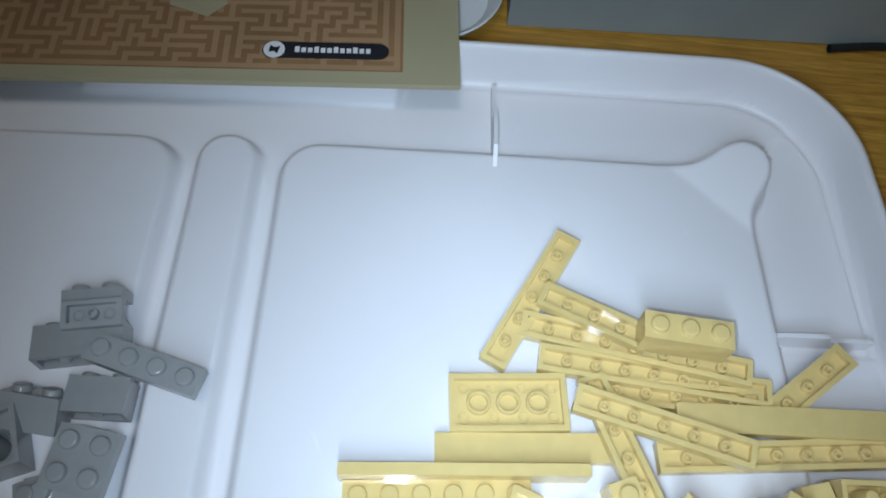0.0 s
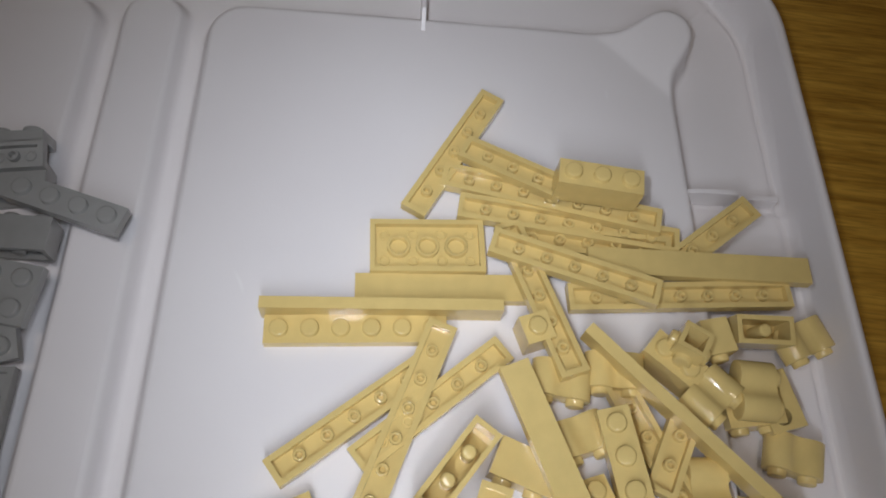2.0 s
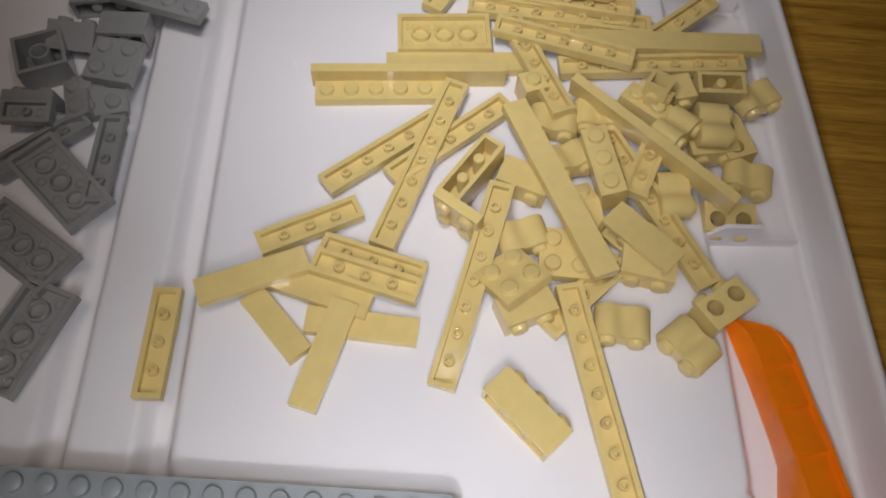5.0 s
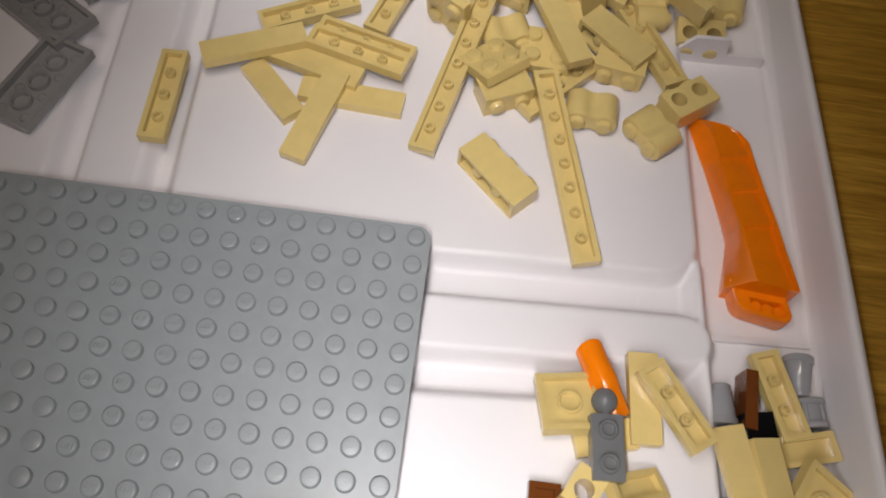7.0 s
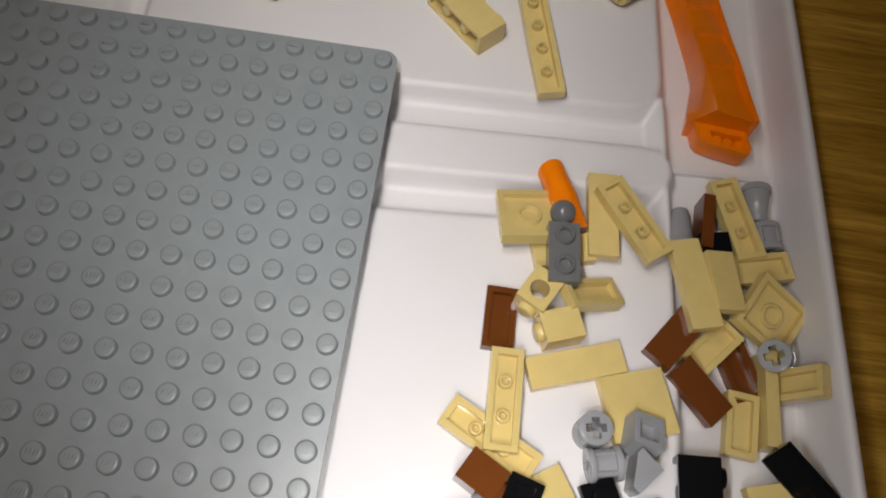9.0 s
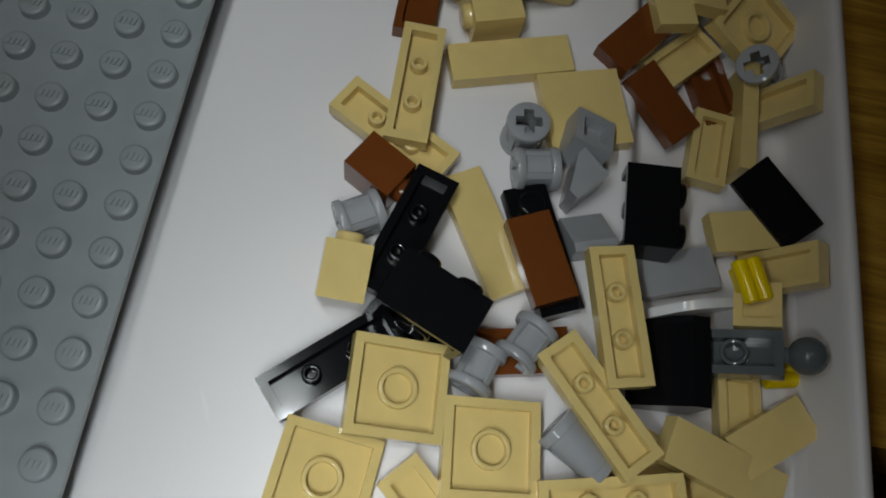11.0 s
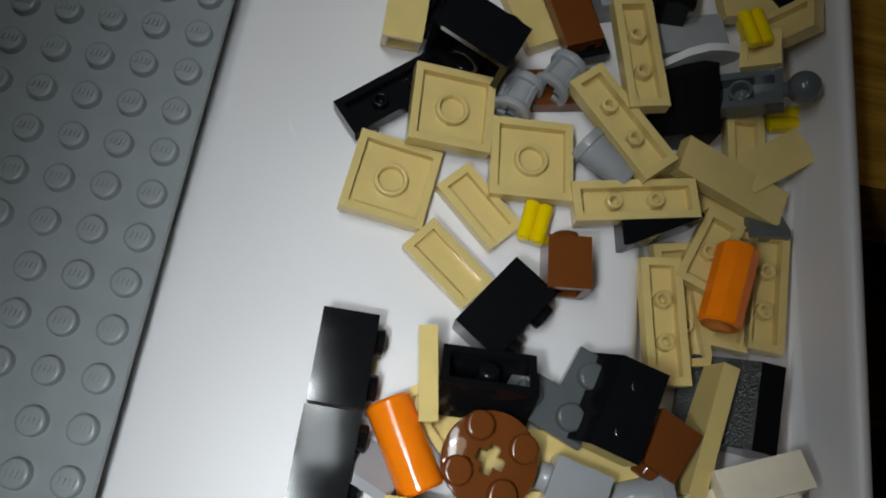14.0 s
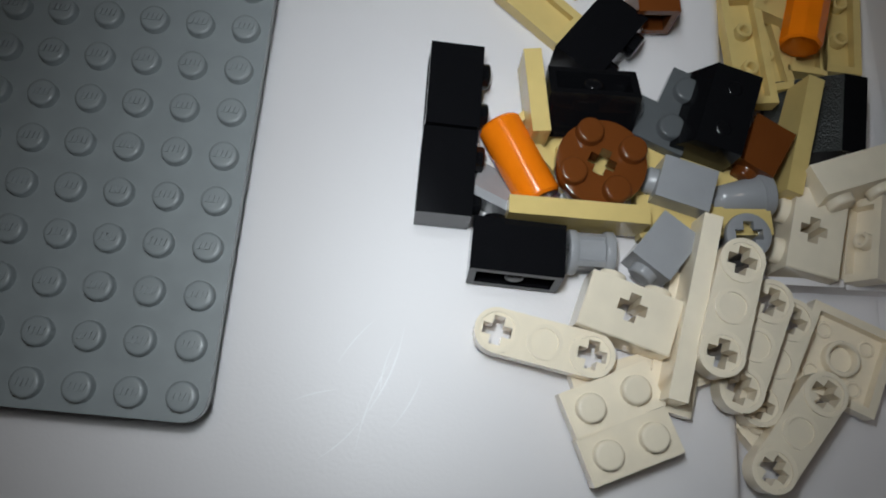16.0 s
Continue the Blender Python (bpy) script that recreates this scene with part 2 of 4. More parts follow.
def stud_mesh(mat, marked=False):
    def make():
        bm = bmesh.new()
        lathe(bm, [(2.5, 0), (2.42, 0.12), (2.4, 1.22), (2.33, 1.42), (2.19, 1.58), (1.98, 1.67), (1.7, 1.7)], 20)
        if marked:
            # the maker's mark, as a row of plain raised bars
            for k in range(4):
                c = -1.2 + 0.8 * k
                vs, _ = box(bm, c - 0.28, -0.6, 1.66, c + 0.28, 0.6, 1.90)
                for v in vs:
                    v.co.x += 0.22 * v.co.y
        return finish("stud", bm, mat)
    return cached(("stud", mat.name, marked), make)


def tube_mesh(mat, r_out, r_in, h):
    def make():
        bm = bmesh.new()
        if r_in > 0:
            lathe(bm, [(r_in, h), (r_in, 0.3), (r_in + 0.15, 0.06), (r_in + 0.3, 0), (r_out - 0.32, 0), (r_out - 0.1, 0.1), (r_out, 0.36), (r_out, h)], 18, cap=False)
        else:
            lathe(bm, [(r_out - 0.7, 0), (r_out - 0.35, 0.08), (r_out - 0.1, 0.3), (r_out, 0.65), (r_out, h)], 14)
        return finish("tube", bm, mat)
    return cached(("tube", mat.name, r_out, r_in, h), make)


def dimple_mesh(mat):
    def make():
        bm = bmesh.new()
        lathe(bm, [(1.6, 0.0), (1.5, -0.3), (1.32, -0.42), (1.12, -0.36), (1.0, 0.0)], 14, cap=False)
        return finish("ring", bm, mat)
    return cached(("ring", mat.name), make)


class Kind:
    """What a piece is: its size, its parts as (name, mesh, pose), its words."""

    def __init__(self, name, size, parts, words, category, stud=1.7, group=""):
        self.name, self.size, self.parts, self.words, self.category, self.stud, self.group = name, size, parts, words, category, stud, group


COLOURS = {}
for _m, _w in ((TAN, "tan"), (GREY, "light grey"), (MID, "grey"), (DARK, "dark grey"), (SLATE, "slate grey"), (PALE, "pale grey-white"), (BROWN, "reddish-brown"), (BLACK, "glossy black"), (GRAINED, "grained black"), (WHITE, "off-white"),
               (ORANGE, "bright orange"), (YELLOW, "bright yellow"), (STEEL, "smoke-grey"), (PLATE_GREY, "grey")):
    COLOURS[_m.name] = _w


def body_mesh(kind, nx, ny, h, mat):
    def make():
        bm = bmesh.new()
        shell(bm, 8 * nx - 0.2, 8 * ny - 0.2, h, 1.5 if h < 5 else 1.3, 1.5 if kind == "toy_tile" else 1.1)
        return finish(kind, bm, mat)
    return cached((kind, nx, ny, h, mat.name), make)


def block(kind, nx, ny, h, mat, studs=True):
    """Plates, tiles and bricks: body, studs on top, tubes and rings underneath."""
    def make():
        parts = [("body", body_mesh(kind, nx, ny, h, mat), None)]
        xs, ys = [8 * (k - (nx - 1) / 2) for k in range(nx)], [8 * (k - (ny - 1) / 2) for k in range(ny)]
        if studs:
            parts += [("stud", stud_mesh(mat), at(x, y, h - 0.02)) for x in xs for y in ys]
        if nx > 1 and ny > 1:
            parts += [("tube", tube_mesh(mat, 3.25, 2.4, h - 1.05), at(x + 4, y + 4, 0.3)) for x in xs[:-1] for y in ys[:-1]]
            if studs:
                parts += [("ring", dimple_mesh(mat), at(x, y, h - 1.09)) for x in xs for y in ys]
        elif max(nx, ny) > 1 and (studs or max(nx, ny) > 2):
            many = xs if nx > 1 else ys
            for p in many[:-1]:
                q = (p + 4, 0) if nx > 1 else (0, p + 4)
                parts.append(("pin", tube_mesh(mat, 1.6 if h < 5 else 1.8, 0.8 if studs and h < 5 else 0, h - 1.05), at(*q, 0.15)))
        long, short = max(nx, ny), min(nx, ny)
        return Kind(kind, (8 * nx - 0.2, 8 * ny - 0.2, h), parts,
                    f"{COLOURS[mat.name]} plastic {short} by {long} {kind.split('_')[-1]}", f"toy {kind.split('_')[-1]}", 1.7 if studs else 0)
    return cached(("K", kind, nx, ny, h, mat.name, studs), make)


def plate(nx, ny, mat):
    return block("toy_plate", nx, ny, 3.2, mat)


def tile(nx, ny, mat):
    return block("toy_tile", nx, ny, 3.2, mat, False)


def brick(nx, ny, mat):
    return block("toy_brick", nx, ny, 9.6, mat)


LIES = {"up": (0, 0), "down": (180, 0), "side": (90, 0), "side_back": (-90, 0), "end": (0, 90), "end_back": (0, -90)}


def put(kind, x, y, z, yaw, lie="up", tx=0.0, ty=0.0, note="in the white tray", group=""):
    """One piece, its lowest flat resting at height z over (x, y), turned by yaw, then leaning by tx and ty degrees."""
    w, d, h = kind.size
    rx, ry = LIES[lie]
    mid = {"up": 0, "down": h + kind.stud, "side": d / 2, "side_back": d / 2, "end": w / 2, "end_back": w / 2}[lie]
    # the piece turns round the middle of its body
    inner = at(0, 0, 0, rx, ry) @ at(0, 0, -h / 2)
    lift = {"up": h / 2, "down": h / 2 + kind.stud}.get(lie, mid)
    m = at(x, y, z + lift) @ at(0, 0, 0, 0, 0, yaw) @ at(0, 0, 0, tx, ty) @ inner
    ob = new(kind.name)
    ob.empty_display_size = 0.004
    ob.matrix_basis = m
    for name, me, local in kind.parts:
        part(name, me, ob, local)
    how = {"up": "", "down": " upside down", "side": " on its side", "side_back": " on its side"}.get(lie, " lying flat")
    label = f"{kind.words}{how}, {note}"
    if len(label.split()) > 12:
        label = f"{kind.words}{how}"
    tagged(ob, label, kind.category, group or kind.group or f"{kind.name.replace('_', ' ')}s in the tray", "thing")
    return ob


# ---- table and tray ----
table = new("dining_table")
table.matrix_basis = at(-60, 286, -750, 0, 0, -0.8)
bm = bmesh.new()
box(bm, -480, -420, 713, 480, 420, 740.8)
soften(bm, 2.0, 3)
part("table_top", finish("table_top", bm, OAK), table)
for x in (-425, 425):
    for y in (-365, 365):
        bm = bmesh.new()
        box(bm, x - 32, y - 32, 0, x + 32, y + 32, 713.2)
        soften(bm, 3.0, 2)
        part("leg", finish("leg", bm, OAK), table)
for x in (-393, 393):
    bm = bmesh.new()
    box(bm, x - 11, -333, 640, x + 11, 333, 713)
    part("apron", finish("apron", bm, OAK), table)
for y in (-333, 333):
    bm = bmesh.new()
    box(bm, -382, y - 11, 640, 382, y + 11, 713)
    part("apron", finish("apron", bm, OAK), table)
tagged(table, "golden oak-look wooden table that the white tray overhangs", "table", kind="thing")

TURN = radians(3.0)


def smooth(x):
    x = np.clip(x, 0, 1)
    return x * x * (3 - 2 * x)


def rounded(u, v, u0, u1, v0, v1, r):
    """Signed distance to a rectangle with round corners; negative inside."""
    cu, cv, hu, hv = (u0 + u1) / 2, (v0 + v1) / 2, (u1 - u0) / 2 - r, (v1 - v0) / 2 - r
    du, dv = np.abs(u - cu) - hu, np.abs(v - cv) - hv
    return np.hypot(np.maximum(du, 0), np.maximum(dv, 0)) + np.minimum(np.maximum(du, dv), 0) - r


U0, U1, V0, V1 = -322.0, 114.5, -321.0, 280.0


def bowed(u, v):
    """The tray's long sides bulge a little: places on a straight-sided tray."""
    ue = u + 4.5 * ((v + 21) / 290) ** 2 * np.clip((u + 94) / 172, -1, 1)
    ve = v + 3.0 * ((u + 105) / 200) ** 2 * np.clip((v + 21) / 20, -1, 1)
    return ue, ve


def blend(a, b, k):
    """Union of two signed distances with a soft fillet."""
    h = np.clip(0.5 + 0.5 * (b - a) / k, 0, 1)
    return b * (1 - h) + a * h - k * h * (1 - h)


def tray_height(u, v):
    """Height of the tray's upper face: raised panels and ribs, a moat round them, the wall and the rolled rim."""
    ue, ve = bowed(u, v)
    up = lambda d, wide=4.0: smooth((wide * 0.5 - d) / wide)
    top = np.zeros_like(u)
    for box_ in ((-76.5, 77.5, -2, 241, 13), (-290, -110.5, -2, 241, 13), (-76.5, 77.5, -283, -41.6, 13), (-290, -110.5, -283, -41.6, 13),
                 (-104, -84, -282, 243, 9.8), (-290, 79.2, -31.5, -13.2, 9.0), (73.8, 77.8, -50, 6, 1.8)):
        top = np.maximum(top, up(rounded(ue, ve, *box_)))
    # the corner lobe: the panel runs out into a ramp that climbs towards the rim
    lobe = blend(rounded(ue, ve, -76.5, 77.5, -2, 241, 13), np.hypot(ue - 76, ve - 239) - 9.0, 12.0)
    top = np.maximum(top, up(lobe))
    hump = 7.0 * np.clip((ue + ve - 291) / 34, 0, 1) * up(lobe, 3.0)
    sunk = smooth((ue - ve + 164.0) / 1.4) * smooth((ve - 178) / 1.0) * smooth((ue - 79) / 2.0)
    z = -6.0 + 6.0 * top + hump - 0.9 * sunk * (1 - top)
    edge = rounded(ue, ve, U0, U1, V0, V1, 40)
    handle = smooth((u + 152) / 6) * smooth((-36 - u) / 6) * (v > 200)
    inner = edge + 8.0 * handle
    wall = smooth((inner + 6.2 + 5.5 * handle) / (3.2 + 6.0 * handle))
    z = np.where(inner > -6.2 - 5.5 * handle, z + (9.0 - z) * wall, z)
    z = z + 1.5 * smooth((edge + 5) / 3)
    roll = np.clip((edge + 2.2) / 2.2, 0, 1)
    z = z - 2.6 * (1 - np.sqrt(1 - roll**2 * 0.98))
    return z, edge


def rim_band():
    """The rolled rim as a strip of fine rows that follow the outline, with an outer skirt."""
    outline = []
    for cu, cv, a0 in ((U1 - 40, V1 - 40, 0), (U0 + 40, V1 - 40, 90), (U0 + 40, V0 + 40, 180), (U1 - 40, V0 + 40, 270)):
        outline += [(cu, cv, radians(a0 + 3 * k)) for k in range(31)]
    path = []
    for (cu, cv, a), (du, dv, b) in zip(outline, outline[1:] + outline[:1]):
        far = math.hypot(du - cu, dv - cv)
        steps = max(1, int(far / 6))
        path += [(cu + (du - cu) * k / steps, cv + (dv - cv) * k / steps, a + ((b - a) % 6.2831853) * (k / steps if steps == 1 else 0)) for k in range(steps)]
    cu, cv, a = np.array(path).T
    rows = []
    for e in (-8.0, -7.2, -6.6, -6.0, -5.5, -5.0, -4.5, -4.0, -3.6, -3.2, -2.6, -2.2, -1.7, -1.2, -0.8, -0.5, -0.25, -0.1, 0.0):
        tu, tv = cu + (40 + e) * np.cos(a), cv + (40 + e) * np.sin(a)
        u, v = tu.copy(), tv.copy()
        for _ in range(8):
            ue, ve = bowed(u, v)
            u, v = u + tu - ue, v + tv - ve
        rows.append((u, v, tray_height(u, v)[0]))
    u, v, z = rows[-1]
    rows += [(u, v, z - 0.8), (u, v, z - 6.0)]
    c, s = math.cos(TURN), math.sin(TURN)
    n = len(cu)
    verts = np.concatenate([np.stack([u * c - v * s, u * s + v * c, z], 1) for u, v, z in rows])
    faces = [(r * n + k, r * n + (k + 1) % n, (r + 1) * n + (k + 1) % n, (r + 1) * n + k) for r in range(len(rows) - 1) for k in range(n)]
    me = bpy.data.meshes.new("rim")
    me.from_pydata((verts * MM).tolist(), [], [f[::-1] for f in faces])
    me.materials.append(TRAY)
    me.shade_smooth()
    me.update()
    return me


def build_tray():
    us = np.unique(np.concatenate([np.arange(-330, -140, 4.0), np.arange(-140, 124, 1.0)]))
    vs = np.unique(np.concatenate([np.arange(-330, -292, 3.0), np.arange(-292, 292, 1.0)]))
    u, v = np.meshgrid(us, vs)
    z, edge = tray_height(u, v)
    z = z - 0.3 * smooth((edge + 9.0) / 1.2)
    keep = edge < -3.0
    c, s = math.cos(TURN), math.sin(TURN)
    x, y = u * c - v * s, u * s + v * c
    rows, cols = u.shape
    number = -np.ones(u.shape, int)
    faces = []
    inside = keep[:-1, :-1] & keep[1:, :-1] & keep[:-1, 1:] & keep[1:, 1:]
    used = np.zeros(u.shape, bool)
    for a, b in ((0, 0), (1, 0), (0, 1), (1, 1)):
        used[a:rows - 1 + a, b:cols - 1 + b] |= inside
    number[used] = np.arange(used.sum())
    top = np.stack([x[used], y[used], z[used]], 1)
    n = len(top)
    iy, ix = np.nonzero(inside)
    quads = np.stack([number[iy, ix], number[iy, ix + 1], number[iy + 1, ix + 1], number[iy + 1, ix]], 1)
    sides = np.concatenate([quads[:, [k, (k + 1) % 4]] for k in range(4)])
    key = np.sort(sides, 1)
    _, first, times = np.unique(key[:, 0] * n + key[:, 1], return_index=True, return_counts=True)
    border = sides[first[times == 1]]
    low = top.copy()
    low[:, 2] -= 2.0
    verts = np.concatenate([top, low])
    under = quads[:, ::-1] + n
    walls = np.stack([border[:, 1], border[:, 0], border[:, 0] + n, border[:, 1] + n], 1)
    faces = np.concatenate([quads, under, walls])
    me = bpy.data.meshes.new("tray")
    me.from_pydata((verts * MM).tolist(), [], faces.tolist())
    me.materials.append(TRAY)
    me.shade_smooth()
    me.update()
    return me


tray = new("storage_tray")
tagged(tray, "white plastic storage tray with raised panels on an oak table", "tray", kind="thing")
part("tray_shell", build_tray(), tray)
part("rim", rim_band(), tray, None, "rounded white rim")


# hair scratches near the tray's end, each a thin curved line of scuffed plastic
for x0, y0, x1, y1, bend in ((17.0, -259.5, 23.4, -252.6, -0.48), (23.4, -252.6, 28.9, -236.4, -1.20), (22.9, -257.9, 27.2, -242.6, 0.80), (26.0, -248.4, 27.6, -239.1, 0.60), (18.5, -243.4, 23.8, -235.8, 0.40), (28.3, -253.8, 32.8, -244.4, -0.56), (11.9, -250.5, 18.7, -248.2, 0.32)):
    bm = bmesh.new()
    line, pair = Vector((x1 - x0, y1 - y0, 0)), None
    across = Vector((-line.y, line.x, 0)).normalized()
    for k in range(13):
        f = k / 12
        mid = Vector((x0, y0, 0.03)) + line * f + across * bend * 4 * f * (1 - f)
        half = across * (0.015 + 0.055 * math.sin(math.pi * f))
        ends = [bm.verts.new(mid - half), bm.verts.new(mid + half)]
        if pair:
            bm.faces.new((pair[0], pair[1], ends[1], ends[0]))
        pair = ends
    part("scratch", finish("scratch", bm, SCUFF), tray)


def tray_at(u, v, z, rz=0.0):
    c, s = math.cos(TURN), math.sin(TURN)
    return at(u * c - v * s, u * s + v * c, z, 0, 0, math.degrees(TURN) + rz)


def fin_mesh(length, height, thick=1.4):
    """A thin moulded web standing in the moat, its upper edge falling towards the panel."""
    bm = bmesh.new()
    prism(bm, [(0, -6.2), (length, -6.2), (length, min(-1.5, height - 0.4)), (length * 0.56, min(-1.5, height - 0.4)), (length * 0.52, height), (length * 0.14, height), (0, min(0.4, height))], -thick / 2, thick / 2)
    for v in bm.verts:
        v.co = Vector((v.co.x, v.co.z, v.co.y))
    soften(bm, 0.4, 2)
    return finish("web", bm, TRAY)


part("web", fin_mesh(36, 5), tray, tray_at(-7.9, 234, 0, 90), "thin moulded web in the moat")
for u, v, high in ((74.0, 178.5, 1.0), (76.0, 79.5, 5.6), (78.5, -19.5, -4.4), (79.5, -226.5, 0.0)):
    part("web", fin_mesh(29, high), tray, tray_at(u, v, 0), "thin moulded web in the moat")


# ---- grey baseplate, 16 by 32 studs, a little aslant on a few pieces ----
def build_baseplate():
    base = new("baseplate")
    base.matrix_basis = pose(-0.064, -0.128 - 0.0001, 0.00935, 0.6875)
    bm = bmesh.new()
    corners = []
    for cx, cy, a0 in ((60, 124, 0), (-60, 124, 90), (-60, -124, 180), (60, -124, 270)):
        for k in range(6):
            a = radians(a0 + 18 * k)
            corners.append((cx + 3.9 * math.cos(a), cy + 3.9 * math.sin(a)))
    prism(bm, corners, -1.6, 0)
    soften(bm, 0.3, 2)
    part("plate_body", finish("plate_body", bm, PLATE_GREY), base)
    return base


baseplate = build_baseplate()
tagged(baseplate, "grey studded building baseplate resting in the white tray", "baseplate", kind="thing")


# ---- special construction-toy pieces ----
def ring_of(r, n, cx=0.0, cy=0.0, turn=0.0):
    return [(cx + r * math.cos(2 * math.pi * k / n + turn), cy + r * math.sin(2 * math.pi * k / n + turn)) for k in range(n)]


def cross_of(cx=0.0, cy=0.0, arm=2.4, half=0.92):
    pts = [(half, arm), (half, half), (arm, half), (arm, -half), (half, -half), (half, -arm), (-half, -arm), (-half, -half), (-arm, -half), (-arm, half), (-half, half), (-half, arm)]
    return [(cx + x, cy + y) for x, y in pts]


def slab(bm, loops, z0, z1):
    """A flat body of that outline (first loop) with holes (the others) going through it."""
    levels = []
    for z in (z0, z1):
        rings, edges = [], []
        for loop in loops:
            vs = [bm.verts.new((x, y, z)) for x, y in loop]
            rings.append(vs)
            edges += [bm.edges.new((vs[k], vs[(k + 1) % len(vs)])) for k in range(len(vs))]
        bmesh.ops.triangle_fill(bm, use_beauty=True, use_dissolve=False, edges=edges)
        levels.append(rings)
    for low, high in zip(*levels):
        n = len(low)
        for k in range(n):
            bm.faces.new((low[k], low[(k + 1) % n], high[(k + 1) % n], high[k]))


def palisade(mat):
    def make():
        bm = bmesh.new()
        left = [(-4 + 3.95 * math.cos(radians(a)), 3.95 * math.sin(radians(a))) for a in range(40, 321, 20)]
        right = [(4 + 3.95 * math.cos(radians(a)), 3.95 * math.sin(radians(a))) for a in range(-140, 141, 20)]
        prism(bm, left + right, 0, 9.6)
        rims = [e for e in bm.edges if abs(e.verts[0].co.z - e.verts[1].co.z) < 0.01]
        soften(bm, 0.25, 2, rims)
        me = finish("log_body", bm, mat, angle=50, axis=False)
        return Kind("log_brick", (15.8, 7.9, 9.6), [("body", me, None)] + [("stud", stud_mesh(mat), at(x, 0, 9.58)) for x in (-4, 4)],
                    f"{COLOURS[mat.name]} plastic 1 by 2 round-log brick", "toy brick")
    return cached(("log", mat.name), make)


def slope(n, mat, deep=16.0, h=9.6, lip=1.4, flat=7.8, marked=False, smooth_mat=None):
    """A slope brick; its top may carry two low round marks, and all but the slope may be of a smoother plastic."""
    def make():
        bm = bmesh.new()
        y = deep / 2 - 0.1
        prof = [(-y, 0), (y, 0), (y, lip), (-y + flat, h), (-y, h)]
        prism(bm, prof, -(4 * n - 0.1), 4 * n - 0.1)
        for v in bm.verts:
            v.co = Vector((v.co.z, v.co.x, v.co.y))
        soften(bm, 0.25, 2, [e for e in bm.edges if e.calc_face_angle(0) > radians(20)])
        me = finish("slope_body", bm, mat, angle=20)
        parts = [("body", me, None)]
        if smooth_mat:
            me.materials.append(smooth_mat)
            for f in me.polygons:
                f.material_index = 0 if f.normal.y > 0.2 and f.normal.z > 0.2 else 1
        if marked:
            pip = bmesh.new()
            lathe(pip, [(1.5, 0.0), (1.35, 0.14), (1.1, 0.2)], 14)
            pip = finish("pip", pip, mat)
            parts += [("pip", pip, at(8 * (k - (n - 1) / 2), -y + flat / 2, h - 0.03)) for k in range(n)]
        if flat == 7.8:
            parts += [("stud", stud_mesh(mat), at(8 * (k - (n - 1) / 2), -y + 3.9, h - 0.02)) for k in range(n)]
        return Kind("slope_brick", (8 * n - 0.2, deep - 0.2, h), parts, f"{COLOURS[mat.name]} plastic slope brick", "toy brick", 1.7 if flat == 7.8 else 0)
    return cached(("slope", n, mat.name, deep, h, flat, marked), make)


def cheese(mat):
    return slope(1, mat, 8.0, 6.4, 2.0, 1.6)


def bush(mat):
    def make():
        bm = bmesh.new()
        lathe(bm, [(3.3, 0.0), (3.9, 0.15), (4.0, 0.4), (4.0, 1.3), (3.8, 1.6), (3.0, 1.7), (2.95, 6.2), (3.8, 6.3), (4.0, 6.6), (4.0, 7.6), (3.9, 7.85), (3.3, 8.0)], 24, cap=False)
        for z0, z1 in ((0.02, 0.9), (7.1, 7.98)):
            slab(bm, [ring_of(3.32, 24), cross_of()], z0, z1)
        me = finish("bush_body", bm, mat)
        bm = bmesh.new()
        for k in range(4):
            vs, _ = box(bm, 2.6, -0.55, 1.5, 3.6, 0.55, 6.5)
            for v in vs:
                v.co.rotate(Euler((0, 0, radians(45 + 90 * k))))
        rib = finish("rib", bm, mat)
        return Kind("axle_bush", (8, 8, 8), [("body", me, None), ("rib", rib, None)], f"{COLOURS[mat.name]} plastic axle bush with a cross-shaped bore", "toy part", 0)
    return cached(("bush", mat.name), make)


def cone(mat, r0=4.0, r1=2.7, h=9.6, stud=True):
    def make():
        bm = bmesh.new()
        lathe(bm, [(2.9, 1.2), (3.0, 0.0), (r0 - 0.15, 0.0), (r0, 0.2), (r0, 1.7), (r0 - 0.15, 1.9), (r0 - 0.4, 1.95), (r1, h - 0.3), (r1 - 0.25, h)], 24)
        parts = [("body", finish("cone_body", bm, mat), None)]
        if stud:
            parts.append(("stud", stud_mesh(mat), at(0, 0, h - 0.02)))
        return Kind("round_cone", (2 * r0, 2 * r0, h), parts, f"{COLOURS[mat.name]} plastic tapered round brick", "toy part", 1.7 if stud else 0)
    return cached(("cone", mat.name, r0, r1, h, stud), make)


def open_stud_mesh(mat):
    """A stud with a bore down its middle."""
    def make():
        bm = bmesh.new()
        lathe(bm, [(2.5, 0), (2.4, 0.15), (2.4, 1.3), (2.3, 1.55), (2.1, 1.7), (1.8, 1.7), (1.6, 1.55), (1.55, 0.2)], 20)
        return finish("stud", bm, mat)
    return cached(("open_stud", mat.name), make)


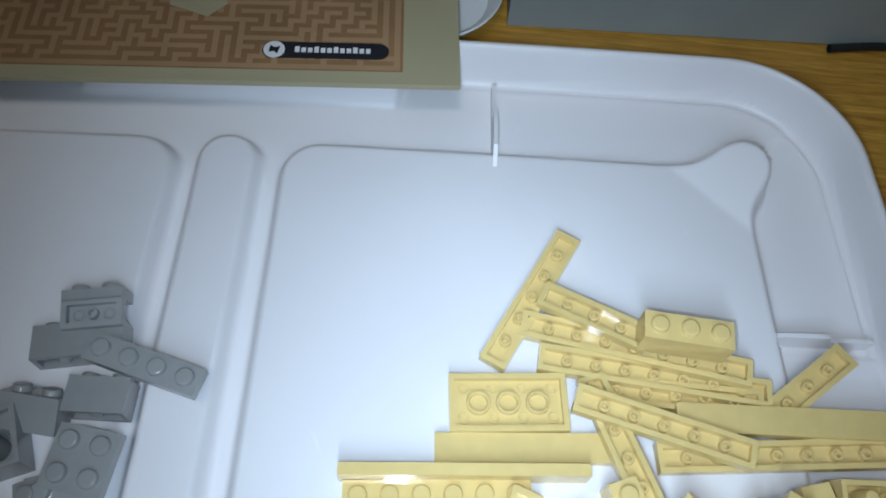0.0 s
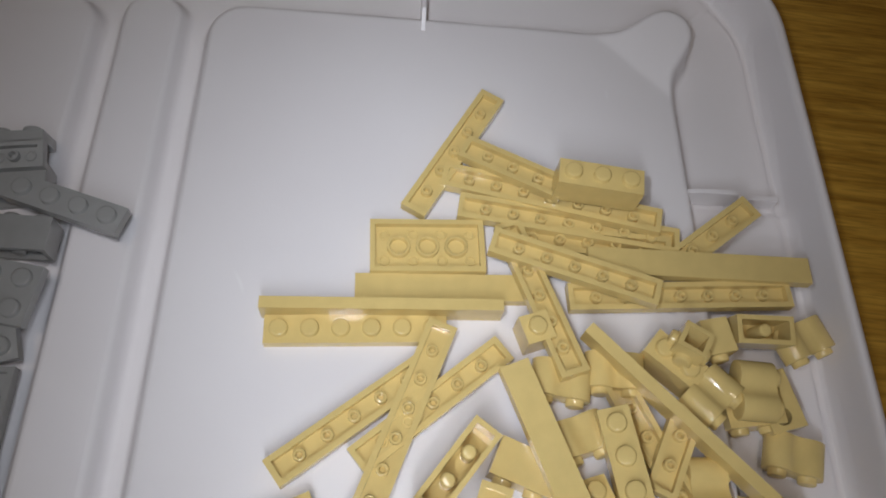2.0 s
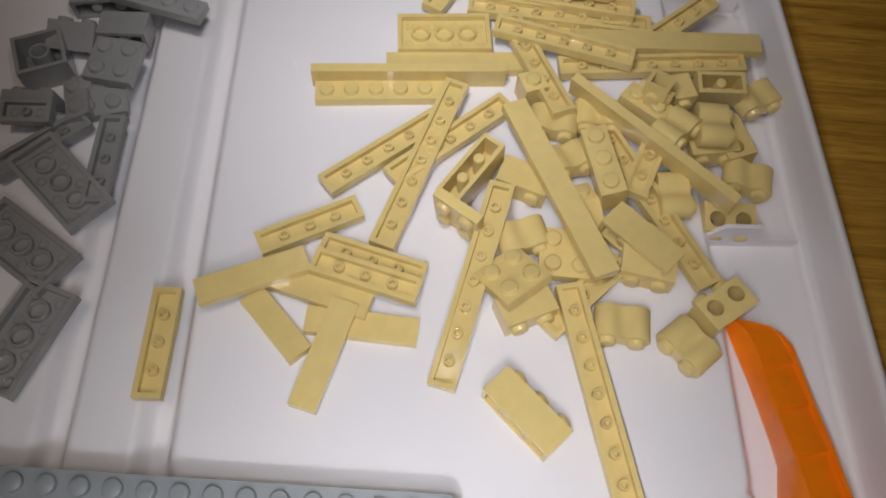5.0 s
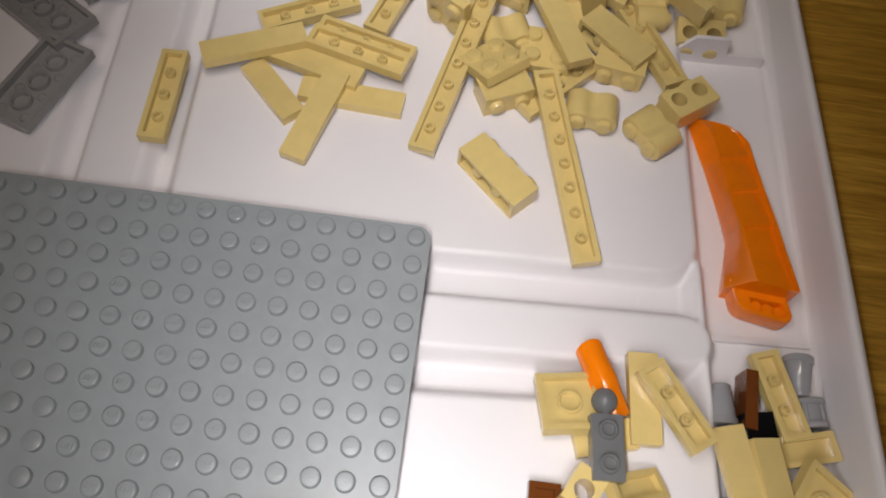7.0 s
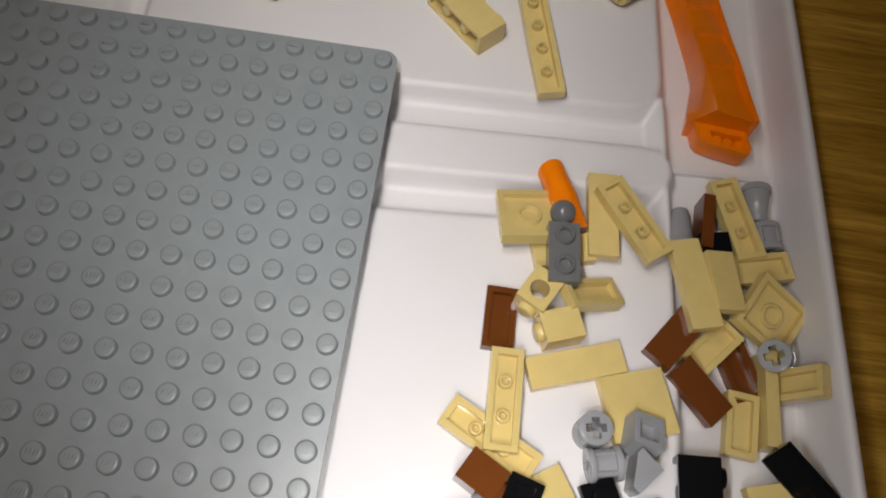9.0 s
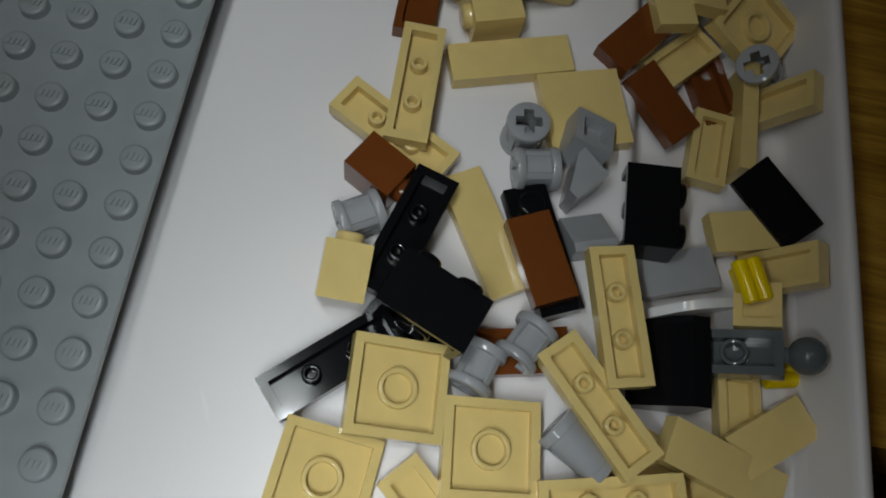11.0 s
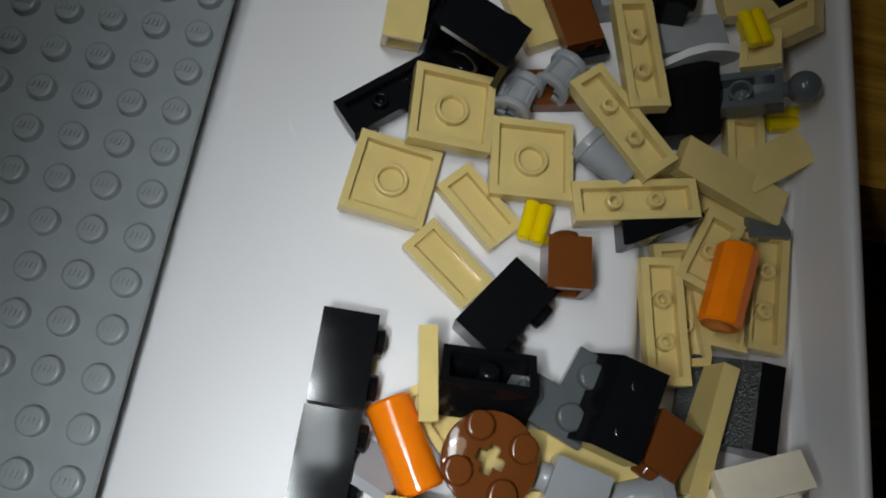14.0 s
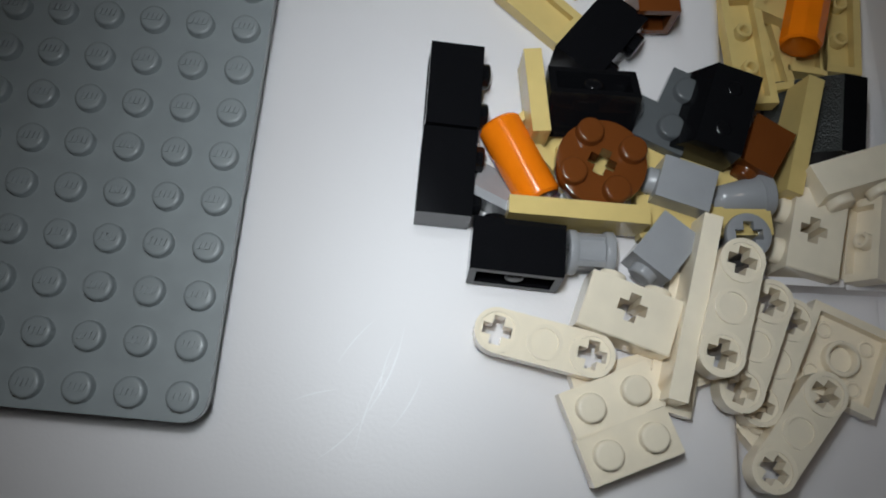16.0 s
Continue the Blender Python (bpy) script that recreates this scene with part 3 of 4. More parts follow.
def elbow(mat, length=18.0, r=3.7):
    """A short tube with a bend in its middle and an open bore at both ends."""
    def make():
        bm = bmesh.new()
        rings, inner = [], []
        n = 20
        way = [(-0.18 * (abs(k - 3) - 3) ** 2 * (1 if k > 3 else 1), length * k / 6) for k in range(7)]
        for k, (dx, z) in enumerate(way):
            lean = radians(24) * (k - 3) / 3
            for store, rad in ((rings, r), (inner, r - 1.3)):
                store.append([bm.verts.new((rad * math.cos(a) * math.cos(lean) + dx * 0.6, rad * math.sin(a), z - rad * math.cos(a) * math.sin(lean))) for a in (2 * math.pi * j / n for j in range(n))])
        for store in (rings, inner):
            for low, high in zip(store, store[1:]):
                for j in range(n):
                    bm.faces.new((low[j], low[(j + 1) % n], high[(j + 1) % n], high[j]))
        for a, b in ((rings[0], inner[0]), (inner[-1], rings[-1])):
            for j in range(n):
                bm.faces.new((a[j], b[j], b[(j + 1) % n], a[(j + 1) % n]))
        return Kind("bent_tube", (2 * r, 2 * r, length), [("body", finish("elbow_body", bm, mat, axis=False), None)], f"{COLOURS[mat.name]} plastic bent tube", "toy part", 0)
    return cached(("elbow", mat.name, length, r), make)


def hitch(mat):
    def make():
        parts = [("body", body_mesh("toy_plate", 2, 1, 4.2, mat), None)] + [("stud", open_stud_mesh(mat), at(x, 0, 4.18)) for x in (-4, 4)]
        bm = bmesh.new()
        lathe(bm, [(1.5, 0), (1.35, 1.2), (1.6, 2.4)], 16)
        neck = finish("neck", bm, mat)
        bm = bmesh.new()
        bmesh.ops.create_uvsphere(bm, u_segments=24, v_segments=14, radius=3.3)
        ball = finish("ball", bm, mat)
        parts += [("pin", tube_mesh(mat, 2.4, 1.6, 3.0), at(0, 0, 0.15)), ("neck", neck, at(7.8, 0, 2.1, 0, 90)), ("ball", ball, at(11.6, 0, 2.1))]
        return Kind("ball_hitch_plate", (15.8, 7.8, 4.2), parts, f"{COLOURS[mat.name]} plastic plate with a ball joint", "toy plate")
    return cached(("hitch", mat.name), make)


def liftarm(mat, n=3):
    def make():
        half = 4.0 * (n - 1)
        outline = [(half + 3.8 * math.cos(radians(a)), 3.8 * math.sin(radians(a))) for a in range(-90, 91, 15)]
        outline += [(-half + 3.8 * math.cos(radians(a)), 3.8 * math.sin(radians(a))) for a in range(90, 271, 15)]
        bm = bmesh.new()
        slab(bm, [outline, cross_of(half), cross_of(-half)], 0.3, 3.7)
        me = finish("arm_body", bm, mat)
        rings = []
        for name, r_out, r_in in (("end_ring", 3.8, 3.0), ("middle_ring", 3.0, 2.3)):
            bm = bmesh.new()
            slab(bm, [ring_of(r_out, 24), ring_of(r_in, 24)], 0, 0.3)
            ring = finish(name, bm, mat)
            rings += [(name, ring, at(c, 0, z)) for z in (0, 3.7) for c in ((-half, half) if name == "end_ring" else (0,))]
        return Kind("lift_arm", (2 * half + 7.6, 7.6, 4.0), [("body", me, None)] + rings, f"{COLOURS[mat.name]} plastic round-ended arm with cross-shaped holes", "toy part", 0)
    return cached(("arm", mat.name, n), make)


def holed(mat, n=2, holes=2, cross=False):
    """A one-wide brick with holes through its sides."""
    def make():
        w = 4 * n - 0.1
        xs = [0.0] if holes == 1 else [8 * (k - (holes - 1) / 2) for k in range(holes)]
        outline = [(-w, 0), (w, 0), (w, 9.6), (-w, 9.6)]
        bm = bmesh.new()
        cuts = [cross_of(x, 5.6) if cross else ring_of(2.45, 20, x, 5.6) for x in xs]
        slab(bm, [outline] + cuts, -3.9, 3.9)
        for v in bm.verts:
            v.co = Vector((v.co.x, -v.co.z, v.co.y))
        edges = [e for e in bm.edges if len(e.link_faces) == 2 and e.calc_face_angle(0) > radians(60) and all(abs(abs(v.co.x) - w) < 0.01 or min(v.co.z, abs(9.6 - v.co.z)) < 0.01 for v in e.verts)]
        soften(bm, 0.22, 1, edges)
        parts = [("body", finish("holed_body", bm, mat), None)] + [("stud", stud_mesh(mat), at(8 * (k - (n - 1) / 2), 0, 9.58)) for k in range(n)]
        what = "an axle hole" if cross else "side holes"
        return Kind("holed_brick", (2 * w, 7.8, 9.6), parts, f"{COLOURS[mat.name]} plastic brick with {what}", "toy brick")
    return cached(("holed", mat.name, n, holes, cross), make)


def roller(mat, length=16.0, r=3.95, facets=28):
    """A glossy rounded tube with a flat underside and a bore in its ends."""
    def make():
        bm = bmesh.new()
        lathe(bm, [(r - 0.5, 0.0), (r, 0.5), (r, length - 0.5), (r - 0.5, length)], facets, cap=False)
        tube = finish("tube_body", bm, mat)
        bm = bmesh.new()
        lathe(bm, [(r - 0.48, 0.0), (2.2, 0.0), (2.0, 2.0), (0.3, 2.0)], facets)
        end = finish("end_face", bm, mat)
        parts = [("body", tube, None), ("end_face", end, None), ("end_face", end, at(0, 0, length, 180))]
        return Kind("rounded_tube", (2 * r, 2 * r, length), parts, f"{COLOURS[mat.name]} plastic rounded tube", "toy part", 0)
    return cached(("roller", mat.name, length, r, facets), make)


def corner(mat):
    """An L-shaped plate with three studs."""
    def make():
        bm = bmesh.new()
        slab(bm, [[(-7.9, -7.9), (7.9, -7.9), (7.9, -0.1), (-0.1, -0.1), (-0.1, 7.9), (-7.9, 7.9)]], 0.0, 3.2)
        soften(bm, 0.22, 2, [e for e in bm.edges if len(e.link_faces) == 2 and e.calc_face_angle(0) > radians(60)])
        parts = [("body", finish("corner_body", bm, mat), None)] + [("stud", stud_mesh(mat), at(x, y, 3.18)) for x, y in ((-4, -4), (4, -4), (-4, 4))]
        return Kind("corner_plate", (15.8, 15.8, 3.2), parts, f"{COLOURS[mat.name]} plastic L-shaped corner plate", "toy plate")
    return cached(("corner", mat.name), make)


def bracket(mat):
    """A one by two plate with a wall along one side that carries two studs."""
    def make():
        bm = bmesh.new()
        box(bm, -7.9, -6.7, 0.0, 7.9, -3.7, 9.4)
        soften(bm, 0.3, 2)
        parts = [("body", body_mesh("toy_plate", 2, 1, 3.2, mat), None), ("wall", finish("bracket_wall", bm, mat), None)]
        parts += [("stud", stud_mesh(mat), at(x, -6.68, 3.2, 90)) for x in (-4, 4)]
        parts += [("pin", tube_mesh(mat, 1.6, 0.8, 2.2), at(0, 0, 0.15))] + [("ring", dimple_mesh(mat), at(x, 0, 2.11)) for x in (-4, 4)]
        return Kind("bracket_plate", (15.8, 7.8, 3.2), parts, f"{COLOURS[mat.name]} plastic bracket with studs on its wall", "toy plate", 0)
    return cached(("bracket", mat.name), make)


def side_studs(mat):
    """A one by one brick with a stud on each of its four sides."""
    def make():
        parts = [("body", body_mesh("toy_brick", 1, 1, 9.6, mat), None), ("stud", stud_mesh(mat), at(0, 0, 9.58))]
        for k in range(4):
            parts.append(("side_stud", stud_mesh(mat), at(0, 0, 0, 0, 0, 90 * k) @ at(0, -3.88, 5.2, 90)))
        return Kind("side_stud_brick", (7.8, 7.8, 9.6), parts, f"{COLOURS[mat.name]} plastic brick with studs on its sides", "toy brick")
    return cached(("side_studs", mat.name), make)


def socket(mat):
    """A one by one block with a shallow square hollow underneath."""
    def make():
        bm = bmesh.new()
        shell(bm, 7.8, 7.8, 7.0, 1.5, 4.6)
        return Kind("hollow_block", (7.8, 7.8, 7.0), [("body", finish("block_body", bm, mat), None)], f"{COLOURS[mat.name]} plastic block with a shallow square hollow", "toy brick", 0)
    return cached(("socket", mat.name), make)


def disc(mat):
    """The round 2 by 2 plate with an axle hole and four studs."""
    def make():
        bm = bmesh.new()
        slab(bm, [ring_of(7.9, 36), cross_of(0, 0, 2.4, 0.95)], 0.0, 3.2)
        edges = [e for e in bm.edges if all(math.hypot(v.co.x, v.co.y) > 7.5 for v in e.verts) and abs(e.verts[0].co.z - e.verts[1].co.z) < 0.01]
        soften(bm, 0.3, 2, edges)
        parts = [("body", finish("disc_body", bm, mat), None)] + [("stud", stud_mesh(mat), at(x, y, 3.18)) for x in (-4, 4) for y in (-4, 4)]
        return Kind("round_plate", (15.8, 15.8, 3.2), parts, f"{COLOURS[mat.name]} plastic round plate with an axle hole", "toy plate")
    return cached(("disc", mat.name), make)


def headlight(mat):
    """A one by one brick with a round hollow in one face."""
    def make():
        bm = bmesh.new()
        slab(bm, [[(-3.9, 0), (3.9, 0), (3.9, 9.6), (-3.9, 9.6)], ring_of(2.45, 20, 0, 5.2)], -3.9, 3.9)
        for v in bm.verts:
            v.co = Vector((v.co.x, -v.co.z, v.co.y))
        return Kind("side_stud_brick", (7.8, 7.8, 9.6), [("body", finish("side_body", bm, mat, angle=30), None), ("stud", stud_mesh(mat), at(0, 0, 9.58))],
                    f"{COLOURS[mat.name]} plastic brick with a hole", "toy brick")
    return cached(("head", mat.name), make)


def clip(mat):
    """A small clip: two short bars side by side on a foot."""
    def make():
        bm = bmesh.new()
        lathe(bm, [(1.0, 0), (1.4, 0.3), (1.4, 7.5), (1.0, 7.8)], 14)
        bar = finish("bar", bm, mat)
        bm = bmesh.new()
        box(bm, 0.8, -2.4, 1.0, 2.2, 2.4, 5.2)
        soften(bm, 0.3, 2)
        return Kind("small_clip", (4.0, 7.2, 7.8), [("bar", bar, at(0, -1.3, 0)), ("bar", bar, at(0, 1.3, 0)), ("foot", finish("clip_foot", bm, mat), None)], f"{COLOURS[mat.name]} plastic small clip", "toy part", 0)
    return cached(("clip", mat.name), make)


def wing(mat):
    """A thin curved panel with a rounded end."""
    def make():
        outline = [(-8.2, -4.6), (-6.6, -0.6), (-3.2, 3.4), (0.2, 5.0), (4, 4.4), (7.2, 3.0), (8.2, 1.2), (7.8, -1.0), (5, -3.6), (0, -4.6)]
        bm = bmesh.new()
        prism(bm, outline, 0, 1.6)
        soften(bm, 0.5, 2)
        return Kind("toy_wing", (16.4, 7.6, 1.6), [("body", finish("panel_body", bm, mat), None)], f"{COLOURS[mat.name]} plastic thin rounded wing", "toy part", 0)
    return cached(("wing", mat.name), make)


def separator():
    """The long orange wedge that prises pieces apart: a tapered body, a stepped channel along its back, a blunt grip end."""
    ob = new("brick_separator")
    # cross sections along the wedge: x, left foot, back ridge, far rim, each with its height, and the depth of the channel
    sections = [(0.0, -0.3, 1.0, 0.9, 4.9, 1.8, 4.9, 0.05), (1.6, -0.3, 0.8, 1.9, 5.3, 6.2, 5.0, 0.05), (3.6, -0.2, 0.6, 2.7, 5.7, 10.4, 5.1, 0.1), (6.6, -0.1, 0.6, 3.3, 6.2, 13.2, 5.2, 0.3),
                (10.8, 0.0, 0.6, 3.0, 6.9, 14.8, 5.4, 1.3), (15.8, 0.2, 0.6, 2.4, 7.6, 14.1, 6.2, 0.5), (16.4, 0.2, 0.6, 2.3, 7.7, 14.0, 6.3, 1.7), (28.3, 0.0, 0.6, 0.6, 9.5, 12.5, 8.3, 0.6),
                (28.9, 0.0, 0.6, 0.6, 9.6, 12.4, 8.4, 1.8), (41.2, -1.2, 2.4, -0.6, 11.9, 11.3, 10.4, 0.6), (41.8, -1.3, 2.5, -0.7, 12.0, 11.2, 10.5, 1.8), (50.0, -4.8, 4.2, -1.7, 13.4, 10.0, 12.0, 2.0), (57.6, -8.3, 6.0, -2.8, 14.8, 9.0, 13.3, 0.8)]
    bm = bmesh.new()
    rings = []
    for x, yl, zl, yr, zr, yf, zf, deep in sections:
        wide = yf - yr
        slant = lambda y: x + (0.0 if x < 57 else 0.34 * (y + 8))
        pts = [(yl, zl), (yr, zr), (yr + 0.07 * wide, zr), (yr + 0.10 * wide, zr - deep), (yr + 0.55 * wide, 0.45 * zr + 0.55 * zf - deep * 0.72), (yf - 0.10 * wide, zf - deep), (yf - 0.07 * wide, zf), (yf, zf), (yf + 0.2, 0.0), (yl + 0.8, 0.0)]
        rings.append([bm.verts.new((slant(y), y, z)) for y, z in pts])
    for low, high in zip(rings, rings[1:]):
        for k in range(10):
            bm.faces.new((low[k], low[(k + 1) % 10], high[(k + 1) % 10], high[k]))
    bm.faces.new(rings[0])
    bm.faces.new(rings[-1][::-1])
    part("wedge", finish("wedge", bm, ORANGE, angle=24, axis=False), ob)
    bm = bmesh.new()
    slab(bm, [[(56, -6.0), (62.2, -6.4), (64.2, -5.6), (65.4, -3.8), (69.8, 5.2), (69.6, 6.9), (68.2, 7.9), (56, 8.0)], [(61.4, -2.4), (64.9, -2.4), (68.3, 6.2), (64.4, 6.2)]], 0.6, 7.6)
    edges = [e for e in bm.edges if len(e.link_faces) == 2 and e.calc_face_angle(0) > radians(60)]
    soften(bm, 0.5, 2, edges)
    part("grip", finish("grip", bm, ORANGE), ob)
    bm = bmesh.new()
    prism(bm, [(60.4, -3.0), (65.2, -3.0), (68.8, 6.6), (63.4, 6.6)], 1.0, 4.2)
    part("web", finish("web", bm, ORANGE), ob)
    for k in range(3):
        bm = bmesh.new()
        lathe(bm, [(1.55, 0), (1.55, 2.2), (1.3, 2.5)], 16)
        part("stud", finish("stud", bm, ORANGE), ob, at(63.8 + 1.25 * k, -0.9 + 2.9 * k, 4.1))
    tagged(ob, "bright orange plastic brick separator lying along the tray wall", "toy tool", kind="thing")
    return ob



# ---- the booklet on the far rim ----
def build_booklet():
    book = new("instruction_booklet")
    book.matrix_basis = at(-33.6, 254.0, 11.2, 1.5, 0, 5.2)
    bm = bmesh.new()
    box(bm, -215, 0, 0, 0, 150, 2.2)
    soften(bm, 0.4, 2)
    part("paper_block", finish("paper_block", bm, PAPER_TAN), book)
    bm = bmesh.new()
    box(bm, -208, 5.0, 2.15, -18.5, 143, 2.32)
    part("printed_field", finish("printed_field", bm, PRINT_BROWN), book)
    # a printed maze of lighter lines
    rng = random.Random(7)
    nx, ny, cell = 47, 34, 2.0
    lines = np.ones((2 * nx + 1, 2 * ny + 1), bool)
    way, seen = [(0, 0)], {(0, 0)}
    lines[1, 1] = False
    while way:
        i, j = way[-1]
        free = [(i + a, j + b) for a, b in ((1, 0), (-1, 0), (0, 1), (0, -1)) if 0 <= i + a < nx and 0 <= j + b < ny and (i + a, j + b) not in seen]
        if not free:
            way.pop()
            continue
        k, l = rng.choice(free)
        lines[i + k + 1, j + l + 1] = lines[2 * k + 1, 2 * l + 1] = False
        seen.add((k, l))
        way.append((k, l))
    bm = bmesh.new()
    spot = {}
    def corner_of(i, j):
        if (i, j) not in spot:
            spot[i, j] = bm.verts.new((-207.6 + cell * i * 0.99, 5.4 + cell * j * 0.985, 2.4))
        return spot[i, j]
    for i, j in zip(*np.nonzero(lines)):
        bm.faces.new((corner_of(i, j), corner_of(i + 1, j), corner_of(i + 1, j + 1), corner_of(i, j + 1)))
    part("meander_print", finish("meander_print", bm, PRINT_LIGHT), book)
    bm = bmesh.new()
    bar = [(-61 + 3.4 * math.cos(radians(a)), 13.2 + 3.4 * math.sin(radians(a))) for a in range(90, 271, 20)]
    bar += [(-26.5 + 3.4 * math.cos(radians(a)), 13.2 + 3.4 * math.sin(radians(a))) for a in range(-90, 91, 20)]
    prism(bm, bar, 2.35, 2.56)
    strip_ = part("web_address_strip", finish("web_address_strip", bm, PRINT_BLACK), book, label="black rounded strip with pale marks")
    bm = bmesh.new()
    lathe(bm, [(3.5, 2.5), (3.5, 2.65)], 24, x=-60.5, y=13.2)
    part("round_mark", finish("round_mark", bm, PRINT_WHITE), strip_)
    bm = bmesh.new()
    prism(bm, [(-62.2, 12.0), (-60.6, 12.4), (-59.4, 11.4), (-58.6, 14.6), (-60.4, 14.0), (-61.8, 15.0)], 2.62, 2.72)
    part("dark_mark", finish("dark_mark", bm, PRINT_BLACK), strip_)
    bm = bmesh.new()
    for k in range(12):
        box(bm, -53.8 + 2.1 * k, 12.2, 2.5, -52.3 + 2.1 * k, 14.2 + 0.5 * ((k * 5) % 3 == 0), 2.62)
    part("pale_marks", finish("pale_marks", bm, PRINT_WHITE), strip_)
    bm = bmesh.new()
    prism(bm, [(-97, 32), (-84, 27), (-78, 33), (-78, 52), (-97, 52)], 2.36, 2.5)
    part("printed_block", finish("printed_block", bm, PAPER_TAN), book)
    tagged(book, "tan instruction booklet with a brown meander print on the tray rim", "booklet", kind="thing")


build_booklet()


# ---- what stands behind the tray ----
def build_dish():
    dish = new("ceramic_dish")
    dish.matrix_basis = at(-49, 313, -9.2)
    bm = bmesh.new()
    lathe(bm, [(17, 0), (19, 0.3), (24, 4), (27.6, 9), (28.6, 10.6), (28.2, 11.2), (26.6, 10.2), (23, 5), (10, 3)], 56)
    part("dish_body", finish("dish_body", bm, CERAMIC, axis=False), dish)
    tagged(dish, "white glazed dish standing on the table behind the tray", "dish", kind="thing")


build_dish()

case_thing = new("grey_case")
case_thing.matrix_basis = tray_at(0, 306, -9.2, -0.5)
bm = bmesh.new()
box(bm, -2, 0, 0.6, 330, 120, 190)
soften(bm, 3.0, 3)
part("case_body", finish("case_body", bm, CARTON), case_thing)
for x in (10, 300):
    bm = bmesh.new()
    lathe(bm, [(5, 0), (5.5, 0.3), (5.5, 0.8)], 16)
    part("rubber_foot", finish("rubber_foot", bm, RUBBER), case_thing, at(x, 12, 0))
tagged(case_thing, "grey-blue smooth case standing behind the tray", "case", kind="thing")

cable = bpy.data.curves.new("cable", "CURVE")
cable.dimensions, cable.bevel_depth, cable.bevel_resolution = "3D", 0.0016, 4
line = cable.splines.new("BEZIER")
line.bezier_points.add(2)
for bp, (x, y) in zip(line.bezier_points, ((104, 307), (126, 310.5), (230, 312))):
    bp.co = (x * MM, y * MM, -7.1 * MM)
    bp.handle_left_type = bp.handle_right_type = "AUTO"
cable.materials.append(RUBBER)
tagged(new("cable", cable), "thin black cable lying along the grey case", "cable", kind="thing")

# ---- the room round the table ----
for name, size in (("floor", (-1300, -1150, -790, 1200, 1150, -750)), ("ceiling", (-1300, -1150, 1650, 1200, 1150, 1690)),
                   ("wall_north", (-1300, 1150, -750, 1200, 1210, 1650)), ("wall_south", (-1300, -1210, -750, 1200, -1150, 1650)),
                   ("wall_east", (1200, -1210, -750, 1260, 1210, 1650)), ("wall_west", (-1360, -1210, -750, -1300, 1210, 1650))):
    bm = bmesh.new()
    box(bm, *size)
    tagged(new(name, finish(name, bm, FLOOR if name == "floor" else WALL, False)), "plain pale room surface" if name != "floor" else "dark brown floor boards in shade", name.split("_")[0], kind="structure")

# ---- the pieces, heap by heap ----

# tan heap
put(plate(6, 1, TAN), -7.5, 185.4, 0.0, -116.4, "down")
put(plate(8, 1, TAN), 21.1, 171.7, 1.8, -9.2, "down", 0.0, -2.3)
put(plate(4, 1, TAN), 9.6, 179.5, 3.6, -23.0, "down", 0.0, -3.6)
put(plate(8, 1, TAN), 26.5, 164.6, 0.7, -4.5, "down")
put(plate(6, 1, TAN), 32.1, 159.5, 0.0, -0.3, "down")
put(brick(3, 1, TAN), 32.8, 173.4, 7.9, -3.7, "up")
put(plate(4, 2, TAN), -13.1, 153.5, 0.0, 5.7, "down")
put(tile(6, 1, TAN), -7.9, 142.0, 0.0, 5.0, "up")
put(tile(8, 1, TAN), -23.6, 133.9, 0.2, 4.8, "side")
put(plate(6, 1, TAN), -30.0, 128.0, 0.0, 5.7, "up")
put(plate(6, 1, TAN), 27.3, 149.6, 4.1, -13.8, "down")
put(plate(6, 1, TAN), 17.8, 140.6, 3.1, -67.7, "down", 0.0, -6.0)
put(tile(8, 1, TAN), 63.4, 154.6, 3.4, 2.7, "up")
put(plate(8, 1, TAN), 58.0, 145.7, 0.0, 6.5, "down")
put(plate(4, 1, TAN), 68.6, 165.3, 0.8, -139.4, "down", 0.0, 3.6)
put(plate(8, 1, TAN), -17.1, 100.0, 1.6, -107.7, "down", 0.0, 1.6)
put(plate(6, 1, TAN), -27.8, 104.9, 0.0, 40.8, "down")
put(plate(6, 1, TAN), -8.5, 109.9, 0.0, 42.5, "down")
put(plate(4, 1, TAN), -48.5, 75.2, 0.1, 28.4, "down")
put(tile(4, 1, TAN), -61.5, 56.2, 5.2, 24.1, "up")
put(tile(3, 1, TAN), -54.0, 44.1, 0.0, -45.9, "up")
put(tile(4, 1, TAN), -39.1, 35.7, 2.3, -105.4, "up", 0.0, 4.0)
put(tile(4, 1, TAN), -30.0, 45.3, 0.0, -3.3, "up")
put(tile(4, 1, TAN), -43.5, 54.4, 2.0, -15.7, "up")
put(plate(4, 1, TAN), -30.0, 58.5, 3.7, -15.0, "down")
put(plate(4, 1, TAN), -28.9, 65.0, 0.5, -15.1, "down")
put(plate(4, 1, TAN), -84.6, 36.1, 0.0, -88.0, "down", note="bridging the groove beside the tray rib")
put(plate(8, 1, TAN), 0.5, 59.4, 3.0, -103.3, "down", 4.0, 6.0)
put(plate(8, 1, TAN), 35.4, 29.4, 1.5, -75.6, "down", 0.0, 2.8)
put(brick(3, 1, TAN), 16.1, 23.0, 0.0, -44.1, "side_back")
put(tile(8, 1, TAN), 24.0, 90.7, 9.3, -64.8, "up")
put(tile(8, 1, TAN), 53.6, 109.7, 5.7, -41.6, "side", 6.0, -0.0)
put(brick(3, 1, TAN), 49.1, 75.6, 2.6, -41.1, "side_back")
put(brick(3, 1, TAN), 38.2, 98.5, 5.4, -76.0, "up", 12.0, -0.0)
put(plate(8, 1, TAN), 53.6, 91.5, 1.3, -61.5, "down")
